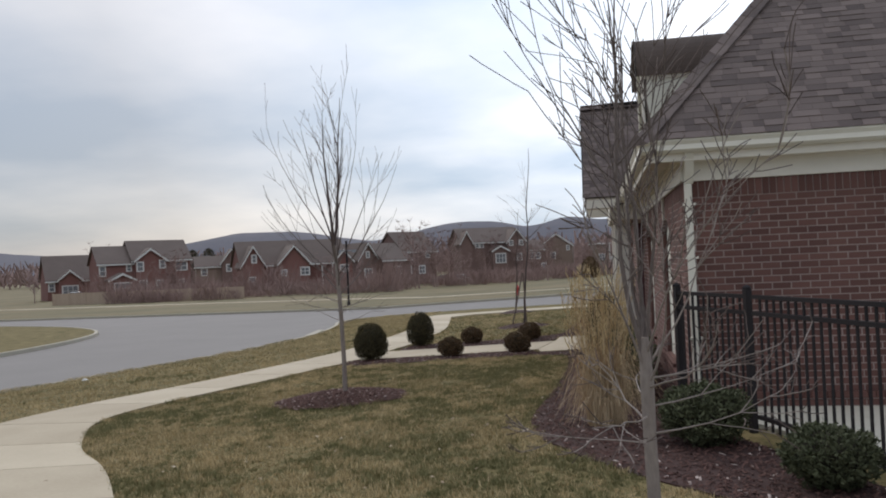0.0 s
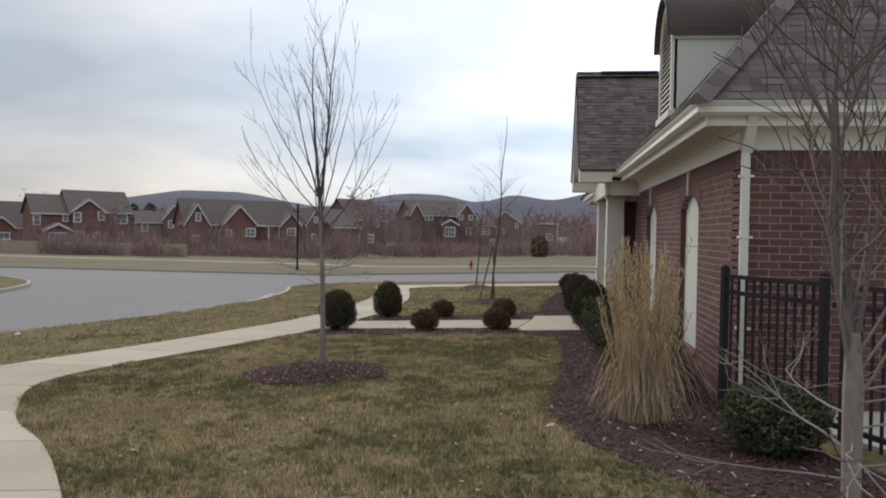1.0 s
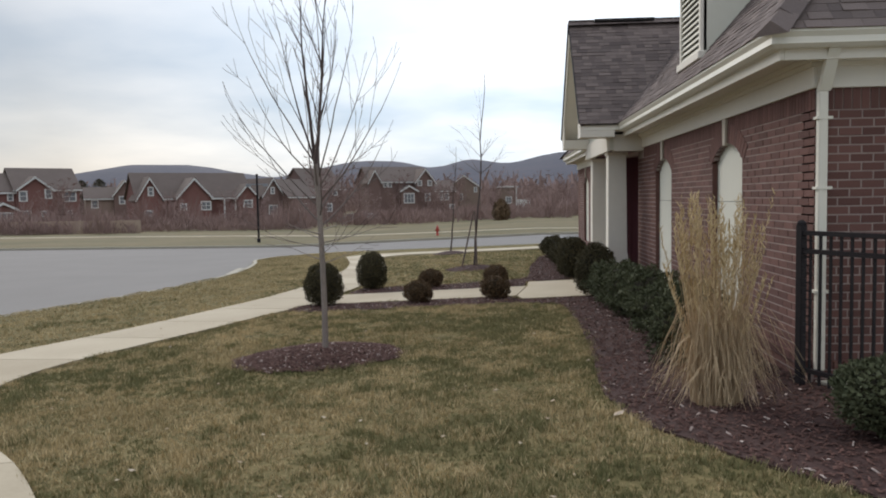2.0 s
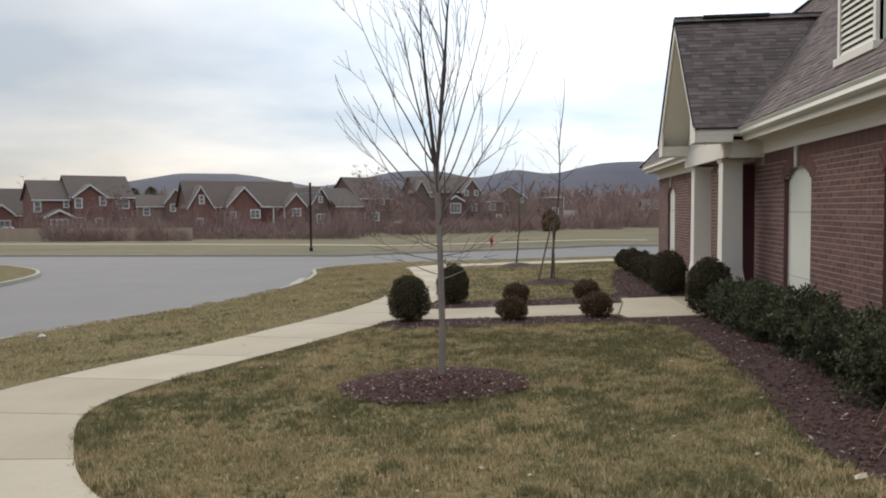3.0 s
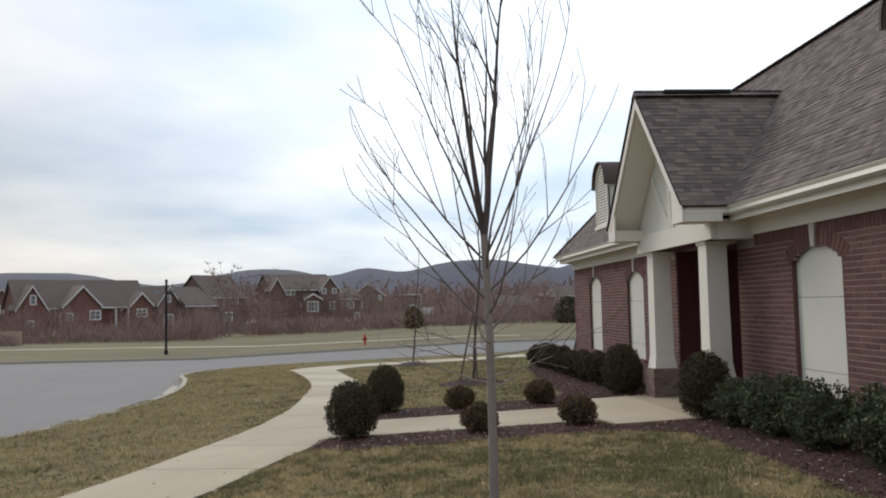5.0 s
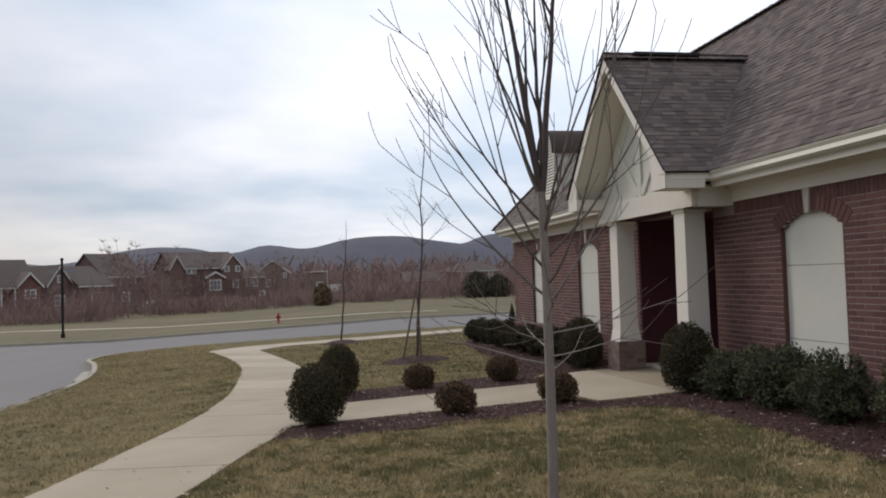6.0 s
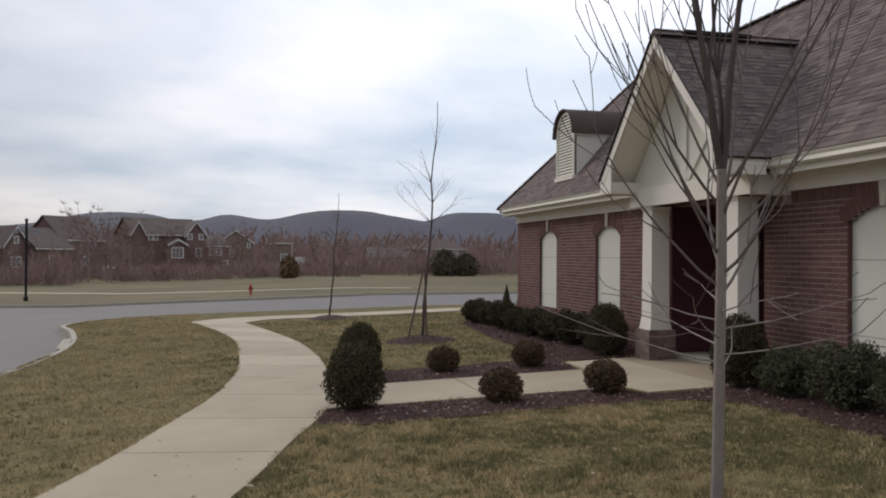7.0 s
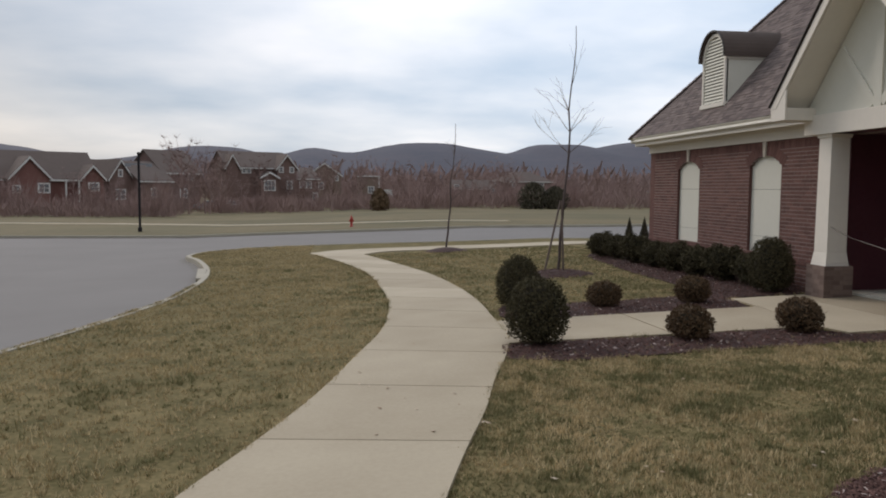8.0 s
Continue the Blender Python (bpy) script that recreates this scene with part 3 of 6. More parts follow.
# joined bricks of the front wall
fb = Mesh()
row, z = 0, BASE
while z + COURSE < FRIEZE - 0.15:
    zc = z + 0.5 * COURSE
    proud = 0.03 if zc < LEDGE else 0.0
    free = [(Y0, Y1)]
    cuts = []
    for c in WINDOWS:
        h = opening_half(c, zc)
        rise = z + COURSE - (SPRING + RISE - ARC_R)
        if zc > SPRING + 0.06 and abs(rise) < ARC_R + 0.19:
            h = min(HW + 0.1, math.sqrt((ARC_R + 0.19) ** 2 - rise ** 2))
        if h:
            cuts.append((c - h, c + h))
    if zc < DOORTOP:
        cuts.append((DOOR0, DOOR1))
    for a, b in sorted(cuts):
        nxt = []
        for p, q in free:
            if b <= p or a >= q:
                nxt.append((p, q))
            else:
                if a > p:
                    nxt.append((p, a))
                if b < q:
                    nxt.append((b, q))
        free = nxt
    y = Y0 - (0.5 * BRICK_FRONT if row % 2 else 0)
    while y < Y1:
        for p, q in free:
            a, b = max(y + JOINT * 0.5, p), min(y + BRICK_FRONT - JOINT * 0.5, q)
            if b - a > 0.012:
                w = random.uniform(-0.0015, 0.0015)
                fb.box(WX - proud + w, WX + 0.13, a, b, z + JOINT * 0.5, z + COURSE - JOINT * 0.5)
        y += BRICK_FRONT
    z += COURSE
    row += 1
top_z = z
y = Y0 + 0.035
while y < Y1 - 0.03:
    if min(abs(y - c) for c in WINDOWS) > 0.02 and not (14.99 < y < 18.07):
        low = top_z + 0.005
        for c in WINDOWS:
            o = abs(y - c)
            if o < HW + 0.06:
                low = max(low, SPRING + RISE - ARC_R + math.sqrt((ARC_R + 0.185) ** 2 - o * o))
        if low < top_z + 0.13:
            fb.box(WX - 0.002, WX + 0.05, y - 0.0265, y + 0.0265, low, top_z + 0.165)
    y += 0.063
part("brickwork", fb, M_BRICK, wall_front, "courses of dark red brick")["kind"] = "stuff"

# side wall: the stretch by the corner brick by brick, the rest joined
brick_side = [Mesh().box(-0.0762, 0.0762, 0, 0.06, 0, COURSE - JOINT).data("brick", M_BRICK_OB), Mesh().box(-0.0355, 0.0355, 0, 0.06, 0, COURSE - JOINT).data("brick", M_BRICK_OB)]
soldier = Mesh().box(-0.0265, 0.0265, 0, 0.06, 0, 0.16).data("brick", M_BRICK_OB)
sb = Mesh()
row, z = 0, BASE
while z + COURSE < FRIEZE - 0.15:
    proud = 0.03 if z + 0.5 * COURSE < LEDGE else 0.0
    x = WX - (0 if row % 2 else 0.5 * BRICK)
    while x < BACK:
        a, b = max(x + JOINT * 0.5, WX), x + BRICK - JOINT * 0.5
        w = random.uniform(-0.002, 0.002)
        if x < 1.25 and z > 0.4:
            ob = new("brick", brick_side[0] if b - a > 0.12 else brick_side[1])
            ob.parent = wall_side
            ob.location = (0.5 * (a + b), Y0 - proud + w, z + JOINT * 0.5)
        else:
            sb.box(a, b, Y0 - proud + w, Y0 + 0.05, z + JOINT * 0.5, z + COURSE - JOINT * 0.5)
        x += BRICK
    z += COURSE
    row += 1
top_z = z
x = WX + 0.035
while x < BACK:
    if x < 1.3:
        ob = new("brick", soldier)
        ob.parent = wall_side
        ob.location = (x, Y0 - 0.003, top_z + 0.005)
    else:
        sb.box(x - 0.0265, x + 0.0265, Y0 - 0.003, Y0 + 0.05, top_z + 0.005, top_z + 0.165)
    x += 0.063
part("brickwork", sb, M_BRICK, wall_side, "courses of dark red brick")["kind"] = "stuff"

# windows: arched cream boards set back in the brick, brick arch and keystone
def arch_loop(c, grow, x):
    pts = [(x, c - HW - grow, SILL), (x, c + HW + grow, SILL)]
    r, zc = ARC_R + grow, SPRING + RISE - ARC_R
    a = math.asin((HW + grow) / r)
    for i in range(15):
        w = a - 2 * a * i / 14
        pts.append((x, c + r * math.sin(w), zc + r * math.cos(w)))
    return pts


for c in WINDOWS:
    win = thing("window", "blind arched window closed with cream boards", "")
    win.parent = house
    boards = Mesh()
    for lo, hi in ((SILL, 0.575), (0.581, 1.397), (1.403, SPRING + RISE)):
        loop = arch_loop(c, 0.0, WX + 0.055 + 0.003 * (lo > 1))
        if hi < SPRING:
            boards.box(WX + 0.055, WX + 0.09, c - HW, c + HW, lo, hi)
        else:
            loop = [(p[0], p[1], max(p[2], lo)) for p in loop]
            boards.prism(loop, (0.035, 0, 0))
    part("panel", boards, M_PANEL, win, "flat cream painted board")
    part("backing", Mesh().prism(arch_loop(c, 0.0, WX + 0.10), (0.02, 0, 0)), M_DARKEDGE_VOID, win)
    zc, r0, r1 = SPRING + RISE - ARC_R, ARC_R + 0.006, ARC_R + 0.19
    amax = math.asin(HW / ARC_R) + 0.05
    vous = Mesh()
    n = 17
    for i in range(n):
        if i == n // 2:
            continue
        w0, w1 = -amax + 2 * amax * (i + 0.07) / n, -amax + 2 * amax * (i + 0.93) / n
        loop = [(WX - 0.004, c + r0 * math.sin(w0), zc + r0 * math.cos(w0)), (WX - 0.004, c + r0 * math.sin(w1), zc + r0 * math.cos(w1)),
                (WX - 0.004, c + r1 * math.sin(w1), zc + r1 * math.cos(w1)), (WX - 0.004, c + r1 * math.sin(w0), zc + r1 * math.cos(w0))]
        vous.prism(loop, (0.05, 0, 0))
    part("brick_arch", vous, M_BRICK, win, "soldier brick arch")
    key = Mesh().prism([(WX - 0.03, c - 0.038, SPRING + RISE - 0.02), (WX - 0.03, c + 0.038, SPRING + RISE - 0.02), (WX - 0.03, c + 0.06, FRIEZE + 0.01), (WX - 0.03, c - 0.06, FRIEZE + 0.01)], (0.07, 0, 0))
    part("keystone", key, M_KEY, win, "tapered cream keystone", 0.006)
    for e in (c - HW, c + HW - 0.008):
        part("reveal", Mesh().box(WX + 0.002, WX + 0.056, e, e + 0.008, SILL, SPRING), M_BRICK, win, "brick reveal")
    part("sill", Mesh().box(WX - 0.035, WX + 0.08, c - HW - 0.03, c + HW + 0.03, SILL - 0.05, SILL), M_BRICK, win, "brick sill", 0.004)

# water table ledge of rowlock bricks
lb = Mesh()
y = Y0
while y < Y1:
    if not (DOOR0 - 0.05 < y < DOOR1):
        lb.box(WX - 0.045, WX + 0.02, y + 0.004, min(y + 0.064, Y1), LEDGE - 0.045, LEDGE + 0.012)
    y += 0.068
x = WX
while x < BACK:
    lb.box(x + 0.004, x + 0.064, Y0 - 0.045, Y0 + 0.02, LEDGE - 0.045, LEDGE + 0.012)
    x += 0.068
part("ledge", lb, M_BRICK, house, "projecting course of rowlock bricks")["kind"] = "stuff"

# entrance recess with its door
for b in ((DOOR0 - 0.12, DOOR0), (DOOR1, DOOR1 + 0.12)):
    part("recess_wall", Mesh().box(T1, 1.5, *b, -0.3, 2.35), M_DOOR, house, "dark maroon sides of the entrance recess")
for a in (DOOR0, DOOR1 - 0.03):
    part("jamb", Mesh().box(WX + 0.012, T1 + 0.02, a, a + 0.03, -0.2, DOORTOP), M_DOOR, house, "dark maroon door jamb", 0.004)
part("recess_back", Mesh().box(1.5, 1.65, DOOR0 - 0.12, DOOR1 + 0.12, -0.3, 2.35), M_DOOR, house, "dark maroon entrance wall")
part("recess_ceiling", Mesh().box(WX - 0.4, 1.65, DOOR0 - 0.35, DOOR1 + 0.25, DOORTOP + 0.005, DOORTOP + 0.06), M_DOOR, house, "dark maroon recess ceiling")
part("recess_floor", Mesh().box(WX - 0.02, 1.6, DOOR0 - 0.1, DOOR1 + 0.1, -0.4, -0.07), M_CONC, house)
for k, yd in enumerate((16.02, 16.68)):
    leaf = part("door", Mesh().box(1.44, 1.495, yd - 0.0, yd + 0.64, -0.07, 2.02), M_DOOR, house, "dark maroon panelled door leaf", 0.006)
    for lo, hi in ((0.1, 0.75), (0.9, 1.85)):
        part("door_panel", Mesh().box(1.425, 1.445, yd + 0.12, yd + 0.52, lo, hi), M_DOOR, leaf, "", 0.006)
    part("handle", Mesh().lathe([(0.012, 0.0), (0.03, 0.02), (0.03, 0.05), (0.01, 0.06)], 12, (1.38, yd + (0.58 if k == 0 else 0.06), 0.95), "x"), M_IRON, leaf, "dark door knob")

# frieze, soffit, fascia and gutters
for b in ((WX - 0.03, WX - 0.001, Y0 - 0.03, 15.02), (WX - 0.03, WX - 0.001, 18.04, Y1 + 0.03), (WX - 0.001, BACK + 0.03, Y0 - 0.03, Y0 - 0.001), (WX - 0.001, BACK + 0.03, Y1 + 0.001, Y1 + 0.03)):
    part("frieze_board", Mesh().box(*b, FRIEZE, 2.43), M_CREAM, house, "cream frieze board", 0.006)

cr = Mesh()
for k, (o, lo, hi) in enumerate(((0.055, 2.375, 2.43), (0.085, 2.405, 2.44))):
    cr.box(WX - o, WX - 0.031, Y0 - o, 15.0, lo, hi)
    cr.box(WX - o, WX - 0.031, 18.06, Y1 + o, lo, hi)
    cr.box(WX - 0.031, BACK, Y0 - o, Y0 - 0.031, lo, hi)
part("crown_moulding", cr, M_CREAM, house, "stepped cream moulding under the soffit")
so = Mesh()
so.box(EX + 0.13, WX + 0.05, EY0 + 0.13, EY1 - 0.13, 2.441, 2.47)
so.box(WX + 0.05, BACK + 0.3, EY0 + 0.13, Y0 + 0.05, 2.441, 2.47)
so.box(WX + 0.05, BACK + 0.3, Y1 - 0.05, EY1 - 0.13, 2.441, 2.47)
part("soffit", so, M_CREAM, house, "cream soffit boards")
for b in ((EX + 0.10, EX + 0.129, EY0 + 0.10, 14.95), (EX + 0.10, EX + 0.129, 18.12, EY1 - 0.10), (EX + 0.13, BACK + 0.3, EY0 + 0.10, EY0 + 0.129), (EX + 0.13, BACK + 0.3, EY1 - 0.129, EY1 - 0.10)):
    part("fascia", Mesh().box(*b, 2.40, 2.585), M_CREAM, house, "cream fascia board", 0.005)


def gutter(line, name="gutter"):
    """An ogee gutter swept along level points; out is to the left of travel."""
    prof = [(0.095, 2.475), (0.02, 2.475), (-0.012, 2.50), (-0.005, 2.545), (-0.028, 2.578), (-0.028, 2.60), (-0.012, 2.60), (-0.012, 2.585), (0.085, 2.57)]
    m, n = Mesh(), len(prof)
    for i, (p, out) in enumerate(line):
        for o, h in prof:
            m.v.append((p[0] - out[0] * o, p[1] - out[1] * o, h))
    for i in range(len(line) - 1):
        for j in range(n):
            m.f.append((i * n + j, i * n + (j + 1) % n, (i + 1) * n + (j + 1) % n, (i + 1) * n + j))
    m.f.append(tuple(range(n)))
    m.f.append(tuple((len(line) - 1) * n + j for j in range(n - 1, -1, -1)))
    return part(name, m, M_GUTTER, house, "white metal eaves gutter")


# ---- porch sizes ----
PX, PYC, PY0, PY1, PRZ = -1.34, 16.53, 14.79, 18.27, 4.50
PSL = (PRZ - EZ) / (PYC - PY0)
g = EX + 0.028
gutter([((BACK, EY0 + 0.028), (0, -1)), ((g, EY0 + 0.028), (-1, -1)), ((g, PY0 + 0.028), (-1, -1)), ((PX + 0.06, PY0 + 0.028), (0, -1))])
gutter([((PX + 0.06, PY1 - 0.028), (0, 1)), ((g, PY1 - 0.028), (-1, 1)), ((g, EY1 - 0.028), (-1, 1)), ((BACK, EY1 - 0.028), (0, 1))])

# downspout on the side wall by the corner
ds = Mesh()
ds.box(-0.335, -0.27, Y0 - 0.075, Y0 - 0.012, 0.18, 2.20)
part("downspout", ds, M_GUTTER, house, "white square downspout", 0.01)
el = Mesh().prism([(-0.335, Y0 - 0.075, 2.2), (-0.335, Y0 - 0.012, 2.2), (-0.335, EY0 + 0.13, 2.44), (-0.335, EY0 + 0.06, 2.48)], (0.08, 0, 0))
part("downspout_elbow", el, M_GUTTER, house, "white downspout elbow")
for zb in (0.75, 1.5, 2.0):
    part("strap", Mesh().box(-0.35, -0.24, Y0 - 0.079, Y0 - 0.003, zb, zb + 0.02), M_GUTTER, house)


# ---- roof ----
def roof_z(x):
    return EZ + PITCH * (x - EX)


TX, TY0, TY1, TZ = EX + INSET, EY0 + INSET, EY1 - INSET, EZ + PITCH * INSET
BX = BACK + 0.4
deck = Mesh()
deck.add([(EX, EY0, EZ), (EX, EY1, EZ), (BX, EY1, EZ), (BX, EY0, EZ), (TX, TY0, TZ), (TX, TY1, TZ), (BX - INSET, TY1, TZ), (BX - INSET, TY0, TZ)],
         [(0, 1, 5, 4), (1, 2, 6, 5), (2, 3, 7, 6), (3, 0, 4, 7), (4, 5, 6, 7), (3, 2, 1, 0)])
roof = part("roof", deck, M_FELT, house, "brown-grey asphalt shingle hip roof")


def shingle_rows(o, u, v, outline, pieces=None, holes=()):
    """Overlapping tabs on a slope: o origin, u along the eave, v up the slope; outline is convex in (u, v)."""
    m, exp, row = Mesh(), 0.088, 0
    o, u, v = Vector(o), Vector(u).normalized(), Vector(v).normalized()
    nrm = u.cross(v)
    if nrm.z < 0:
        nrm = -nrm
    vmax = max(p[1] for p in outline)
    t = 0.0
    while t < vmax:
        tm = min(t + 0.5 * exp, vmax - 0.001)
        cr = []
        for i in range(len(outline)):
            (a, b), (c, d) = outline[i], outline[(i + 1) % len(outline)]
            if (b - tm) * (d - tm) < 0:
                cr.append(a + (c - a) * (tm - b) / (d - b))
        if len(cr) >= 2:
            s, e = min(cr), max(cr)
            x = s
            while x < e - 0.01:
                w = random.uniform(0.08, 0.24)
                x2 = min(e, x + w)
                lift = random.choice((0.006, 0.006, 0.011))
                q = [(x + 0.0015, t - 0.01, lift), (x2 - 0.0015, t - 0.01, lift), (x2 - 0.0015, t + exp, 0.003), (x + 0.0015, t + exp, 0.003)]
                top = [o + u * a + v * b + nrm * c for a, b, c in q]
                low = [o + u * a + v * b for a, b, c in q[:2]]
                tgt = m
                if pieces and pieces[0] > 0 and pieces[1](0.5 * (x + x2), t):
                    tgt = Mesh()
                tgt.add(top + low, [(0, 1, 2, 3), (0, 4, 5, 1)])
                if tgt is not m:
                    part("shingle", tgt, M_SHINGLE_OB, roof)
                    pieces[0] -= 1
                x = x2
        t += exp
        row += 1
    return m


SL = math.sqrt(1 + PITCH ** 2)
LF, LS = EY1 - EY0, BX - EX
slope = INSET * SL
stuff = shingle_rows((EX, EY0, EZ), (0, 1, 0), (1, 0, PITCH), [(0, 0), (LF, 0), (LF - INSET, slope), (INSET, slope)])
ob = part("shingles", stuff, M_SHINGLE, roof, "laminated brown-grey shingle tabs")
ob["kind"] = "stuff"
stuff = shingle_rows((EX, EY0, EZ), (1, 0, 0), (0, 1, PITCH), [(0, 0), (LS, 0), (LS - INSET, slope), (INSET, slope)], [295, lambda a, b: 0.2 < a < 3.4 and b < 1.75])
ob = part("shingles", stuff, M_SHINGLE, roof, "laminated brown-grey shingle tabs")
ob["kind"] = "stuff"


def caps(a, b, count, parent):
    """Folded cap shingles along a hip or ridge."""
    a, b = Vector(a), Vector(b)
    m = Mesh()
    d = (b - a) / count
    side = d.cross(Vector((0, 0, 1))).normalized()
    for i in range(count):
        p, q = a + d * i, a + d * (i + 1.12)
        up0, up1 = Vector((0, 0, 0.045)), Vector((0, 0, 0.03))
        m.add([p + side * 0.13 + up0 * -1.2, p + up0, p - side * 0.13 + up0 * -1.2, q + side * 0.13 + up1 * -1.6, q + up1, q - side * 0.13 + up1 * -1.6], [(0, 1, 4, 3), (1, 2, 5, 4), (0, 2, 1)])
    ob = part("ridge_cap", m, M_SHINGLE, parent, "folded ridge cap shingles")
    ob["kind"] = "stuff"
    return ob


caps((EX, EY0, EZ + 0.01), (TX, TY0, TZ), 26, roof)
caps((EX, EY1, EZ + 0.01), (TX, TY1, TZ), 26, roof)
caps((TX, TY0, TZ), (TX, TY1, TZ), 60, roof)

# porch roof
VX = EX + (PRZ - EZ) / PITCH
pr = Mesh()
for ya in (PY0, PY1):
    top = [(PX, ya, EZ), (EX, ya, EZ), (VX, PYC, PRZ), (PX, PYC, PRZ)]
    pr.prism(top, (0, 0, -0.03))
porch_roof = part("porch_roof", pr, M_FELT, house, "steep shingled porch gable roof")
psl = math.sqrt(1 + PSL ** 2)
pw = (PYC - PY0) * psl
for ya, s in ((PY0, 1), (PY1, -1)):
    stuff = shingle_rows((PX - 0.02, ya, EZ), (1, 0, 0), (0, s, PSL), [(0, 0), (EX - PX + 0.05, 0), (VX - PX + 0.05, pw), (0, pw)])
    ob = part("shingles", stuff, M_SHINGLE, porch_roof)
    ob["kind"] = "stuff"
caps((PX - 0.02, PYC, PRZ), (VX, PYC, PRZ + 0.01), 14, porch_roof)
part("ridge_vent", Mesh().box(PX + 0.42, PX + 1.45, PYC - 0.11, PYC + 0.11, PRZ + 0.0, PRZ + 0.05), M_DARKEDGE_VOID, porch_roof, "black ridge vent", 0.01)
edge = Mesh()
for ya in (PY0, PY1):
    edge.prism([(PX - 0.03, ya, EZ + 0.0), (PX - 0.03, PYC, PRZ + 0.0), (PX - 0.03, PYC, PRZ + 0.014), (PX - 0.03, ya, EZ + 0.014)], (0.022, 0, 0))
part("drip_edge", edge, M_DARKEDGE_VOID, porch_roof, "dark metal drip edge")

# porch gable: rake boards, soffit, recessed face with timber braces
GX = -0.86
for ya in (PY0, PY1):
    rk = Mesh().prism([(PX - 0.005, ya, EZ - 0.035), (PX - 0.005, PYC, PRZ - 0.035), (PX - 0.005, PYC, PRZ - 0.21), (PX - 0.005, ya + (0.16 if ya < PYC else -0.16), EZ - 0.035)], (0.03, 0, 0))
    part("rake_board", rk, M_CREAM, house, "cream rake boards of the porch gable", 0.004)
for ya in (PY0, PY1):
    d = 0.16 if ya < PYC else -0.16
    rs = Mesh().prism([(PX + 0.03, ya + d, EZ - 0.04), (PX + 0.03, PYC, PRZ - 0.215), (PX + 0.03, PYC, PRZ - 0.19), (PX + 0.03, ya + d, EZ - 0.012)], (GX - PX, 0, 0))
    part("rake_soffit", rs, M_CREAM, house, "cream boarded gable soffit")
gw = Mesh().prism([(GX, PY0 + 0.22, 2.2), (GX, PY1 - 0.22, 2.2), (GX, PY1 - 0.2, EZ - 0.04), (GX, PYC, PRZ - 0.22), (GX, PY0 + 0.2, EZ - 0.04)], (0.06, 0, 0))
part("gable_wall", gw, M_PANEL, house, "cream gable panel")
bm_ = Mesh().box(GX - 0.045, GX - 0.001, 14.99, 18.07, 2.18, 2.46)
bm_.box(GX + 0.061, WX - 0.001, 14.99, 15.17, 2.18, 2.44)
bm_.box(GX + 0.061, WX - 0.001, 17.89, 18.07, 2.18, 2.44)
part("beam", bm_, M_CREAM, house, "cream porch beam", 0.005)
br = Mesh().box(GX - 0.03, GX - 0.001, PYC - 0.075, PYC + 0.075, 2.461, PRZ - 0.32)
for s in (-1, 1):
    foot, head = Vector((GX - 0.026, PYC + s * 0.075, 2.50)), Vector((GX - 0.026, PYC + s * 0.78, 3.30))
    d = (head - foot).normalized()
    nn = Vector((0, -d.z, d.y)) * 0.06
    br.prism([foot - nn, foot + nn, head + nn, head - nn], (0.025, 0, 0))
part("brace", br, M_PANEL, house, "cream king post and slanting braces", 0.004)
for ya, s in ((PY0, 1), (PY1, -1)):
    a, b = sorted((ya + s * 0.02, ya + s * 0.40))
    ret = Mesh()
    ret.box(PX + 0.03, GX + 0.05, a, b, 2.39, 2.565)
    loop = [(PX + 0.001, ya + s * 0.02, 2.39), (PX + 0.001, ya + s * 0.40, 2.39), (PX + 0.001, ya + s * 0.40, 2.95), (PX + 0.001, ya + s * 0.17, 2.565), (PX + 0.001, ya + s * 0.02, 2.565)]
    ret.prism(loop, (0.028, 0, 0))
    part("cornice_return", ret, M_CREAM, house, "boxed cream cornice return", 0.004)

